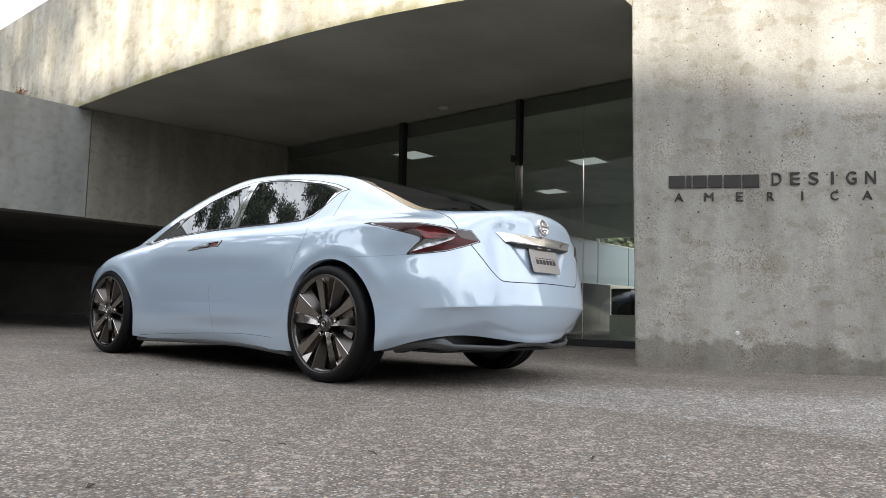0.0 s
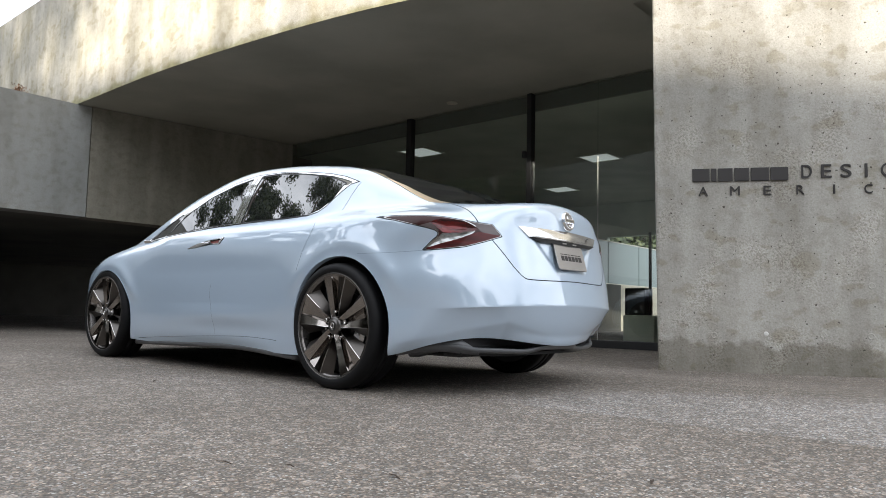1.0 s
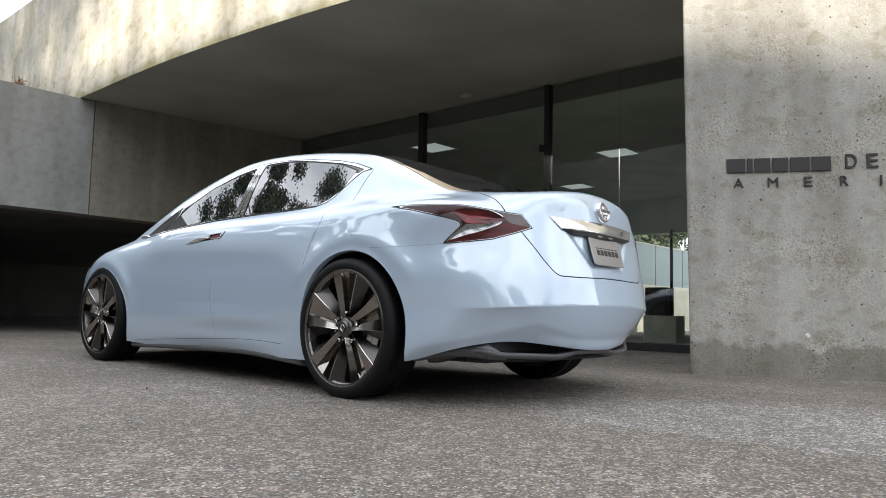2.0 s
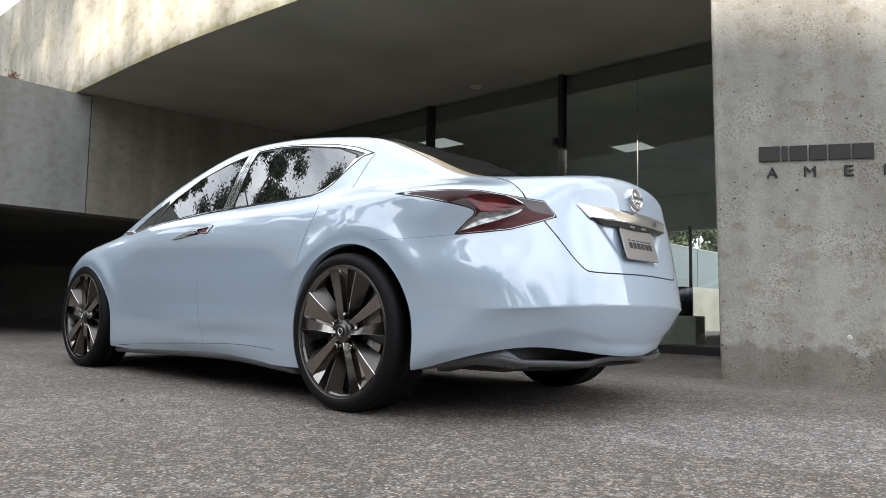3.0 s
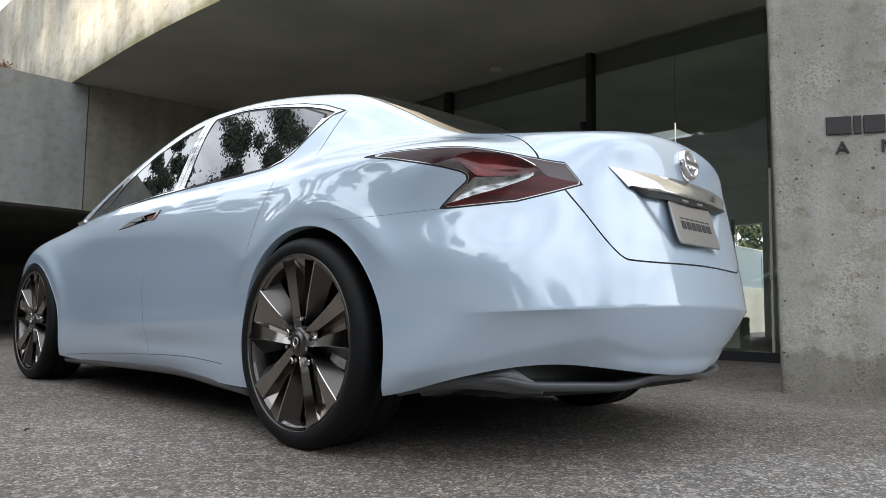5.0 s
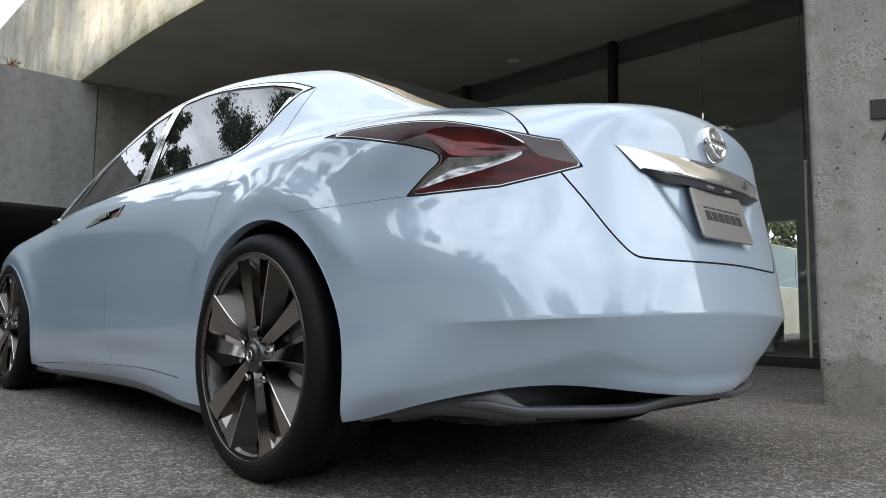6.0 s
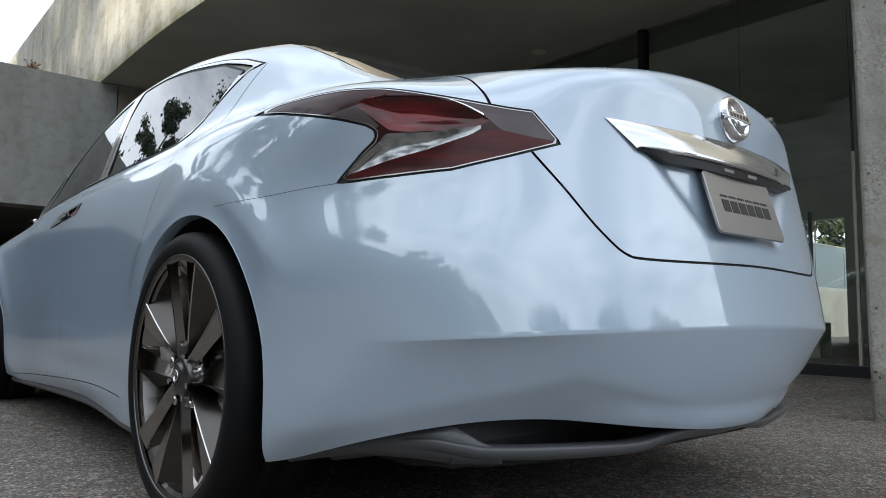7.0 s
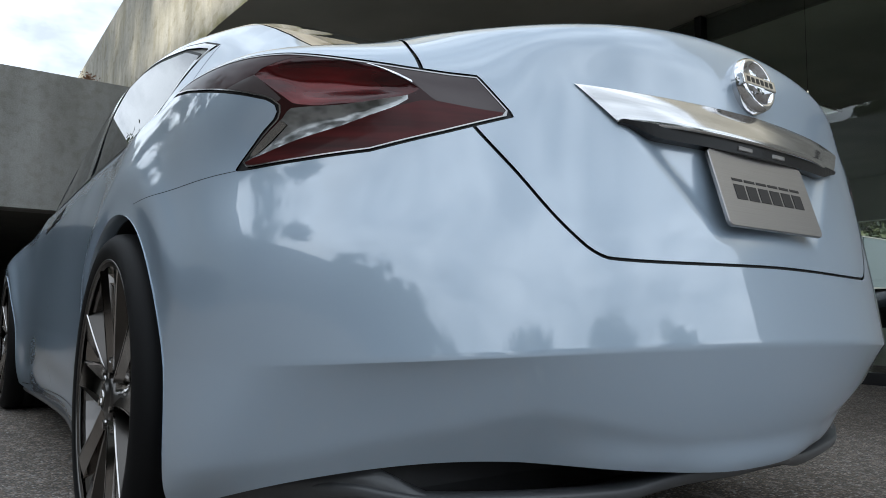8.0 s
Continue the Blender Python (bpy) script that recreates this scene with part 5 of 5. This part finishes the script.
# door handles, let into the front door
for side in (-1, 1):
    handle = panel("door_handle", {"handle_frame"}, M_HANDLE, side, 0.004, label="polished door handle set flush in the door")
    panel("handle_seal", {"handle_seal"}, M_SEAM, side, -0.003, handle)
    panel("handle_recess", {"handle_recess"}, M_RECESS, side, -0.008, handle, "dark red-brown finger recess")
    panel("handle_blade", {"handle_blade"}, M_CHROME, side, 0.012, handle, "bright handle blade")
    # bright foot of the windscreen pillar
    bm = bmesh.new()
    x0 = flank_at(2.34, 0.925)
    box(bm, -0.05, 0.05, -0.010, 0.010, -0.014, 0.014, 0.005, Matrix.Translation((-side * (x0 + 0.004), 2.335, 0.935)) @ Euler((radians(-25), 0, radians(90))).to_matrix().to_4x4())
    part("pillar_foot", bm, M_CHROME, car)

# ---------------------------------------------------------------- wheels


def ring_mesh(bm, prof, n=96, squash=None):
    """A profile of (radius, x) turned about the axle."""
    rows = [[bm.verts.new((x, r * math.cos(2 * math.pi * k / n), r * math.sin(2 * math.pi * k / n))) for k in range(n)] for r, x in prof]
    for a, b in zip(rows[:-1], rows[1:]):
        for k in range(n):
            bm.faces.new((a[k], a[(k + 1) % n], b[(k + 1) % n], b[k]))
    return rows


def build_wheel(m, turn):
    """A wheel whose outer face looks along local -x."""
    R, Ri = 0.350, 0.290
    bm = bmesh.new()
    ring_mesh(bm, [(Ri - 0.012, -0.002), (Ri + 0.004, -0.006), (Ri - 0.004, 0.012), (Ri - 0.016, 0.02), (Ri - 0.018, 0.05)])
    wheel = part("wheel", bm, M_RIM, car, "dark chrome alloy wheel with five slotted paddle spokes", smooth=False)
    bm = bmesh.new()
    ring_mesh(bm, [(Ri - 0.0181, 0.05), (Ri - 0.022, 0.20), (0.10, 0.205), (0.0, 0.205)])
    part("rim_barrel", bm, M_TRIM_GREY, wheel, "dark inside of the rim", smooth=False)
    bm = bmesh.new()
    ring_mesh(bm, [(Ri - 0.004, 0.006), (Ri + 0.004, -0.006), (Ri + 0.012, -0.010), (Ri + 0.026, -0.012), (Ri + 0.040, -0.008), (R - 0.010, 0.000), (R - 0.003, 0.009), (R, 0.022), (R, 0.075), (R - 0.007, 0.077), (R - 0.007, 0.085), (R, 0.087),
                   (R, 0.125), (R - 0.007, 0.127), (R - 0.007, 0.135), (R, 0.137), (R, 0.19), (R - 0.006, 0.212), (R - 0.03, 0.232), (Ri + 0.01, 0.225), (Ri - 0.01, 0.21)])
    part("tyre", bm, M_RUBBER, wheel, "low-profile black tyre", smooth=True)
    # bright outer lip
    bm = bmesh.new()
    ring_mesh(bm, [(Ri - 0.002, 0.004), (Ri - 0.001, -0.006), (Ri + 0.001, -0.008), (Ri + 0.004, -0.007), (Ri + 0.006, 0.0)])
    part("rim_lip", bm, M_HUB, wheel, smooth=True)
    # brake disc and dark barrel behind the spokes
    bm = bmesh.new()
    ring_mesh(bm, [(0.195, 0.10), (0.195, 0.085), (0.09, 0.085), (0.08, 0.07), (0.0, 0.07)], 64)
    part("brake_disc", bm, M_DISC, wheel, "grey brake disc")
    # spokes: five broad V-shaped paddles, each with a slot down its middle, between deep windows
    radii = [0.046 + (Ri - 0.051) * k / 12 for k in range(13)]

    def paddle_point(bm, a0, k, which, s):
        r = radii[k]
        f = k / 12
        half = 18.5 + 12.0 * (1 - f) ** 4
        crest = 0.012 - 0.016 * f
        slot = (0.008 + 0.023 * f) / r
        dip = 0.012 * (1 - f) ** 1.3 + 0.004
        pit = 0.030 * min(1.0, max(0.0, (0.985 - f) / 0.24))
        ang, x = {"wall": (radians(half + 12.0 * min(1.0, 2.2 * f)), crest + 0.050), "crest": (radians(half), crest), "fold": (slot, crest + dip), "pit": (slot * 0.85, crest + dip + pit)}[which]
        return bm.verts.new((x, r * math.cos(a0 + s * ang), r * math.sin(a0 + s * ang)))

    def strips(bm, cols):
        for a, b in zip(cols[:-1], cols[1:]):
            for j in range(len(a) - 1):
                bm.faces.new((a[j], a[j + 1], b[j + 1], b[j]))

    for k in range(5):
        a0 = radians(91 + turn + 72 * k)
        bm = bmesh.new()
        strips(bm, [[paddle_point(bm, a0, j, w, s) for j in range(13)] for w, s in (("fold", 1), ("pit", 1), ("pit", -1), ("fold", -1))])
        spoke = part("spoke", bm, M_RIM_FACET, wheel)
        for s in (-1, 1):
            for name, pair in (("spoke_flank", ("wall", "crest")), ("spoke_facet", ("crest", "fold"))):
                bm = bmesh.new()
                strips(bm, [[paddle_point(bm, a0, j, w, s) for j in range(13)] for w in pair])
                part(name, bm, M_RIM_SHADE if name == "spoke_flank" else M_RIM_FACET, spoke, smooth=True)
            # lighter strip along the crest: the edge's glint put into the colour
            bm = bmesh.new()
            cols = [[paddle_point(bm, a0, j, w, s) for j in range(13)] for w in ("wall", "crest", "fold")]
            edge = []
            for w0, c0, f0 in zip(*cols):
                inw, out = (f0.co - c0.co).normalized(), (w0.co - c0.co).normalized()
                edge.append([bm.verts.new(c0.co + q + Vector((-0.0008, 0, 0))) for q in (out * 0.0030, Vector((0, 0, 0)), inw * 0.0022)])
            for v in [v for col in cols for v in col]:
                bm.verts.remove(v)
            for a, b in zip(edge[:-1], edge[1:]):
                for j in range(2):
                    bm.faces.new((a[j], b[j], b[j + 1], a[j + 1]))
            part("spoke_glint", bm, M_RIM_BRIGHT, spoke)
        # rounded bright root of the slot
        bm = bmesh.new()
        root = []
        for i in range(9):
            q = math.pi * i / 8
            root.append([bm.verts.new((x, (0.083 - 0.011 * math.sin(q) * w) * math.cos(a0) - 0.012 * w * math.cos(q) * math.sin(a0), (0.083 - 0.011 * math.sin(q) * w) * math.sin(a0) + 0.012 * w * math.cos(q) * math.cos(a0))) for w, x in ((1.20, 0.018), (1.0, 0.010), (0.72, 0.036))])
        strips(bm, root)
        part("slot_root", bm, M_RIM_BRIGHT, spoke, smooth=True)
        # web that closes the window against the rim
        bm = bmesh.new()
        b0, rows = a0 + radians(36), []
        for q in (-19, -9.5, 0, 9.5, 19):
            rows.append([bm.verts.new((x, r * math.cos(b0 + radians(q)), r * math.sin(b0 + radians(q)))) for r, x in ((Ri - 0.004, 0.002), (Ri - 0.016, 0.012), (Ri - 0.024, 0.045), (Ri - 0.030, 0.075))])
        strips(bm, rows)
        part("rim_web", bm, M_RIM, wheel)
    # brake caliper behind the window
    bm = bmesh.new()
    rows = []
    for q in (-26, -13, 0, 13, 26):
        c, d = math.cos(radians(178 + q)), math.sin(radians(178 + q))
        rows.append([bm.verts.new((x, r * c, r * d)) for r, x in ((0.115, 0.074), (0.125, 0.056), (0.175, 0.050), (0.205, 0.058), (0.212, 0.085))])
    strips(bm, rows)
    part("brake_caliper", bm, M_SATIN, wheel, "bright machined brake caliper")
    # hub
    bm = bmesh.new()
    rows = ring_mesh(bm, [(0.052, 0.05), (0.050, 0.014), (0.046, 0.009), (0.040, 0.007), (0.032, 0.006), (0.029, 0.001), (0.024, -0.001), (0.021, 0.002)], 48)
    bm.faces.new(rows[-1])
    part("hub_cap", bm, M_HUB, wheel, "round hub cap", smooth=True)
    bm = bmesh.new()
    ring_mesh(bm, [(0.0155, 0.002), (0.0165, -0.0035), (0.0150, -0.0045), (0.0125, -0.0035), (0.0115, 0.002)], 32)
    part("cap_ring", bm, M_RIM_BRIGHT, wheel, "small bright ring on the hub cap", smooth=True)
    for k in range(5):
        a = radians(91 + 36 + turn + 72 * k)
        bm = bmesh.new()
        bmesh.ops.create_cone(bm, cap_ends=True, segments=6, radius1=0.0075, radius2=0.006, depth=0.016, matrix=Matrix.Translation((0.010, 0.060 * math.cos(a), 0.060 * math.sin(a))) @ Euler((0, radians(90), 0)).to_matrix().to_4x4())
        part("wheel_nut", bm, M_RIM_BRIGHT, wheel)
    wheel.matrix_basis = m
    return wheel


build_wheel(pose(-0.946, 0, 0.348), 0)
build_wheel(pose(-0.930, 2.776, 0.370), 3)
build_wheel(pose(0.946, 0, 0.348, 0, 0, 180), 10)
build_wheel(pose(0.930, 2.776, 0.370, 0, 0, 180), 40)

# ---------------------------------------------------------------- letters on the sign wall
WALL_M = Matrix.Translation(WALL_A) @ Matrix(((WALL_D.x, 0, WALL_N.x), (WALL_D.y, 0, WALL_N.y), (0, 1, 0))).to_4x4()


def letter(char, s, z, height, width, bold):
    """A raised letter of the built-in font on the sign wall, s metres from its corner."""
    cu = bpy.data.curves.new("letter", "FONT")
    cu.body, cu.size, cu.extrude, cu.offset, cu.align_x = char, height / 0.72, 0.007, bold, "CENTER"
    tmp = new("letter_curve", cu)
    me = bpy.data.meshes.new_from_object(tmp)
    bpy.data.objects.remove(tmp)
    co = np.array([v.co for v in me.vertices])
    lo, hi = co.min(axis=0), co.max(axis=0)
    k = width / (hi[0] - lo[0])
    h = height / (hi[1] - lo[1])
    for v in me.vertices:
        v.co = ((v.co.x - (lo[0] + hi[0]) / 2) * k, (v.co.y - lo[1]) * h, v.co.z + 0.0075)
    me.transform(WALL_M @ Matrix.Translation((s, z, 0)))
    me.materials.append(M_LETTER)
    ob = new("sign_letter", me)
    return tagged(ob, "dark metal capital letter fixed on the concrete wall", "letter", "letters on the sign wall")


for i, ch in enumerate("DESIGN"):
    letter(ch, 1.225 + 0.1585 * i, 1.683, 0.118, 0.021 if ch == "I" else 0.084, 0.0006)
for i, ch in enumerate("AMERICA"):
    letter(ch, 0.355 + 0.272 * i, 1.538, 0.082, 0.015 if ch == "I" else 0.082 if ch in "AM" else 0.064, 0.0)
# the maker's name as six plain dark blocks
s0 = 0.262
for wide in (0.150, 0.044, 0.124, 0.124, 0.152, 0.146):
    bm = bmesh.new()
    box(bm, s0, s0 + wide, 1.668, 1.787, 0.0, 0.016, 0.003)
    bmesh.ops.transform(bm, matrix=WALL_M, verts=bm.verts[:])
    s0 += wide + 0.0145
    tagged(part("sign_block", bm, M_LETTER), "plain dark metal block fixed on the concrete wall", "sign", "blocks on the sign wall")

# ---------------------------------------------------------------- opposite side of the forecourt, out of view: added for its reflections and to shade the drive
M_FACADE = material("grey_plaster", (0.12, 0.12, 0.112), 0.85)
grain(M_FACADE, 0.7, (0.095, 0.095, 0.09), (0.135, 0.135, 0.128), 5.0)
# roof height and slope are set to cut off the low sun
FAR_X, FAR_H = -30.0, 11.66
bm = bmesh.new()
prism(bm, [(FAR_X - 6, -60), (FAR_X, -60), (FAR_X, 16), (FAR_X - 6, 16)], -0.2, lambda x, y: FAR_H + 0.045 * (y + 6.5))
tagged(part("neighbour_building", bm, M_FACADE), "long grey plastered building across the forecourt", "building")

M_WING = material("weathered_plaster", (0.24, 0.25, 0.235), 0.85)
grain(M_WING, 0.8, (0.145, 0.152, 0.142), (0.205, 0.213, 0.20), 5.0)
bm = bmesh.new()
prism(bm, [(-20, 6.5), (-14, 6.5), (-14, 26), (-20, 26)], -0.2, 7.45)
tagged(part("building_wing", bm, M_WING), "plain weathered wing of the building across the forecourt", "building")

M_BARK = material("pale_bark", (0.24, 0.20, 0.16), 0.9)
grain(M_BARK, 6.0, (0.13, 0.10, 0.08), (0.34, 0.29, 0.24), 5.0, stretch=(1, 1, 0.15))
M_LEAF = material("gum_leaf", (0.06, 0.085, 0.04), 0.55)
_n = M_LEAF.node_tree.nodes
_geo, _ramp = _n.new("ShaderNodeNewGeometry"), _n.new("ShaderNodeValToRGB")
_ramp.color_ramp.elements[0].color, _ramp.color_ramp.elements[1].color = (0.030, 0.045, 0.020, 1), (0.10, 0.125, 0.055, 1)
M_LEAF.node_tree.links.new(_geo.outputs["Random Per Island"], _ramp.inputs["Fac"])
M_LEAF.node_tree.links.new(_ramp.outputs["Color"], _n["Principled BSDF"].inputs["Base Color"])


def tube(bm, pts, radii, n=8):
    rows = []
    for i, p in enumerate(pts):
        d = (Vector(pts[min(i + 1, len(pts) - 1)]) - Vector(pts[max(i - 1, 0)])).normalized()
        q = d.to_track_quat("Z", "Y")
        rows.append([bm.verts.new(Vector(p) + q @ Vector((radii[i] * math.cos(2 * math.pi * k / n), radii[i] * math.sin(2 * math.pi * k / n), 0))) for k in range(n)])
    for a, b in zip(rows[:-1], rows[1:]):
        for k in range(n):
            bm.faces.new((a[k], a[(k + 1) % n], b[(k + 1) % n], b[k]))
    bm.faces.new(rows[-1])


def build_tree(at, height, spread, leaves, seed, lean=0.0, bare=0.42, leaf=1.0, tight=1.0):
    """A gum tree: tapered trunk, forking limbs, and a loose crown of small leaves in clumps."""
    rnd = random.Random(seed)
    tree = thing("tree", "tall gum tree with pale bark and loose dark green foliage", "tree", at, "gum trees round the forecourt")
    bm = bmesh.new()
    top = Vector((lean * height * 0.3, rnd.uniform(-0.05, 0.05) * height, height * 0.92))
    trunk = [Vector((0, 0, -0.1)).lerp(top, k / 7) + Vector((rnd.uniform(-.1, .1), rnd.uniform(-.1, .1), 0)) * (k > 0) for k in range(8)]
    tube(bm, trunk, [(0.009 if bare > 0.8 else 0.017) * height * (1 - 0.11 * k) for k in range(8)], 10)
    tips = []
    for k in range(11):
        s = bare + (0.95 - bare) * k / 10
        base = trunk[int(s * 7)].lerp(trunk[min(7, int(s * 7) + 1)], s * 7 % 1)
        ang = k * 2.4 + rnd.uniform(-.4, .4)
        reach = spread * rnd.uniform(0.55, 1.0) * (1.1 - 0.5 * abs(s - 0.65))
        end = base + Vector((math.cos(ang) * reach, math.sin(ang) * reach, reach * rnd.uniform(0.25, 0.8)))
        mid = base.lerp(end, 0.5) + Vector((0, 0, -0.08 * reach))
        r = 0.010 * height * (1.2 - s)
        tube(bm, [base, mid, end], [r, r * 0.65, r * 0.2], 6)
        tips += [(mid, 0.55), (end, 1.0), (base.lerp(end, 0.8) + Vector((rnd.uniform(-1, 1), rnd.uniform(-1, 1), rnd.uniform(-.4, .8))) * 0.25 * spread, 0.8)]
    tips.append((top, 0.9))
    part("trunk", bm, M_BARK, tree, smooth=True)
    rng = np.random.default_rng(seed)
    verts, faces = [], []
    per = leaves // len(tips)
    for c, size in tips:
        for j in range(5):
            sub = np.array(c) + rng.normal(0, 0.26 * spread * size * (0.5 + 0.5 * tight), 3) * np.array([1, 1, 0.7])
            n = per // 5
            pos = sub + rng.normal(0, 0.13 * spread * size * tight, (n, 3))
            ax = rng.normal(0, 1, (n, 3)) + np.array([0, 0, -1.2])
            ax /= np.linalg.norm(ax, axis=1, keepdims=True)
            sd = np.cross(ax, rng.normal(0, 1, (n, 3)))
            sd /= np.linalg.norm(sd, axis=1, keepdims=True)
            L, W = rng.uniform(0.16, 0.32, (n, 1)) * leaf, rng.uniform(0.05, 0.10, (n, 1)) * leaf
            b0 = len(verts)
            quad = np.stack([pos, pos + ax * L * 0.5 + sd * W, pos + ax * L, pos + ax * L * 0.5 - sd * W], axis=1).reshape(-1, 3)
            verts += [tuple(p) for p in quad]
            faces += [(b0 + 4 * i, b0 + 4 * i + 1, b0 + 4 * i + 2, b0 + 4 * i + 3) for i in range(n)]
    mesh_object("crown", verts, faces, M_LEAF, tree)
    return tree


# trees out of direct view; the tall bare ones streak the parapet with shade
for x, y, h, sp, lv, lean, bare in ((-21.0, 1.3, 15.8, 3.0, 9000, 0.0, 0.42), (-24.0, 3.9, 15.5, 3.0, 9000, 0.0, 0.42),
                                    (-22.0, 21.0, 11.5, 3.2, 30000, 0.0, 0.25), (-23.5, 13.4, 10.9, 1.5, 22000, 0.0, 0.35),
                                    (-24.2, -4.75, 16.0, 2.0, 7000, 0.0, 0.84), (-24.0, -6.7, 16.5, 2.1, 7000, 0.04, 0.84), (-23.8, -9.0, 15.6, 2.0, 7000, -0.04, 0.84),
                                    (-4.2, 15.5, 8.2, 0.85, 30000, 0.05, 0.30), (-7.6, 15.0, 10.4, 1.75, 80000, 0.0, 0.12), (-11.6, 15.2, 12.6, 1.8, 60000, 0.0, 0.15), (-4.6, 24.0, 7.5, 2.4, 8000, 0.0, 0.3),
                                    (-13.0, -34.0, 6.0, 2.6, 24000, 0.0, 0.16), (-6.5, -36.0, 5.2, 2.4, 24000, 0.0, 0.16), (1.0, -36.0, 7.4, 3.4, 20000, 0.1, 0.06), (7.5, -38.0, 4.8, 3.0, 20000, 0.0, 0.06), (13.5, -36.0, 8.3, 3.4, 20000, 0.0, 0.06), (23.0, -32.0, 6.0, 3.2, 20000, 0.0, 0.06), (-20.0, -33.0, 6.0, 2.4, 24000, 0.0, 0.16),
                                    (-26.5, -24.5, 13.2, 3.6, 14000, 0.0, 0.3), (-27.0, -31.0, 12.4, 3.4, 14000, 0.0, 0.3), (-26.5, -36.5, 13.8, 3.6, 14000, 0.0, 0.3), (-27.0, -43.0, 12.6, 3.6, 14000, 0.0, 0.3), (-26.0, -50.0, 13.5, 3.8, 14000, 0.0, 0.3),
                                    (17.0, 8.6, 5.0, 1.6, 24000, 0.0, 0.10), (20.5, 8.8, 5.4, 1.7, 24000, 0.0, 0.10), (24.0, 8.4, 5.0, 1.6, 24000, 0.0, 0.10)):
    build_tree((x, y, 2.1 if y > LINTEL_Y and -13 < x < 12 else 0), h - (2.1 if y > LINTEL_Y and -13 < x < 12 else 0), sp, lv, int(1000 + x * 7 + y * 3), lean, bare, (0.42 if y > 14 else 0.75) if lv > 20000 else 1.4 if lv > 10000 else 1.0, 0.75 if lv > 20000 else 1.0)

# ---------------------------------------------------------------- litter and the plant on the lintel
M_DRY = material("dry_leaf", (0.05, 0.035, 0.025), 0.8)
for x, y, ln, wd, turn in ((-2.972, -1.512, 0.030, 0.016, 20), (-2.415, -1.238, 0.060, 0.006, 110), (-2.198, -1.694, 0.055, 0.006, 80), (-1.459, 0.947, 0.035, 0.014, 40), (-1.76, -2.213, 0.040, 0.010, 10), (-2.313, -1.399, 0.028, 0.007, 130)):
    bm = bmesh.new()
    top = [bm.verts.new((ln * t, wd * w, 0.003 + 0.010 * abs(w) + 0.006 * t)) for t, w in ((-0.5, 0), (0, 0.5), (0.5, 0), (0, -0.5))]
    low = [bm.verts.new(v.co - Vector((0, 0, 0.0025))) for v in top]
    bm.faces.new(top)
    bm.faces.new(low[::-1])
    for k in range(4):
        bm.faces.new((top[k], low[k], low[(k + 1) % 4], top[(k + 1) % 4]))
    leaf = tagged(part("dry_leaf", bm, M_DRY), "dark dry leaf lying on the forecourt", "leaf", "litter on the forecourt")
    leaf.matrix_basis = pose(x, y, 0, 0, 0, turn)

M_RUST = material("rusty_foliage", (0.20, 0.085, 0.035), 0.7)
grain(M_RUST, 30.0, (0.10, 0.06, 0.03), (0.30, 0.12, 0.05))
shrub = thing("shrub", "small rusty brown shrub on top of the lintel wall", "plant", (0.22, 8.42, 3.48))
bm = bmesh.new()
rnd = random.Random(8)
for k in range(14):
    a = rnd.uniform(0, 6.28)
    tube(bm, [(0, 0, 0), (0.02 * math.cos(a), 0.02 * math.sin(a), 0.05), (0.06 * math.cos(a), 0.06 * math.sin(a), rnd.uniform(0.07, 0.13))], [0.006, 0.004, 0.002], 5)
part("stems", bm, M_BARK, shrub)
bm = bmesh.new()
for k in range(200):
    c = Vector((rnd.gauss(0, 0.045), rnd.gauss(0, 0.045), abs(rnd.gauss(0.075, 0.035))))
    a = Vector((rnd.uniform(-1, 1), rnd.uniform(-1, 1), rnd.uniform(-1, 1))).normalized()
    b = a.cross(Vector((rnd.uniform(-1, 1), rnd.uniform(-1, 1), rnd.uniform(-1, 1)))).normalized()
    bm.faces.new([bm.verts.new(c + p) for p in (a * 0.016, b * 0.007, a * -0.016, b * -0.007)])
part("foliage", bm, M_RUST, shrub)
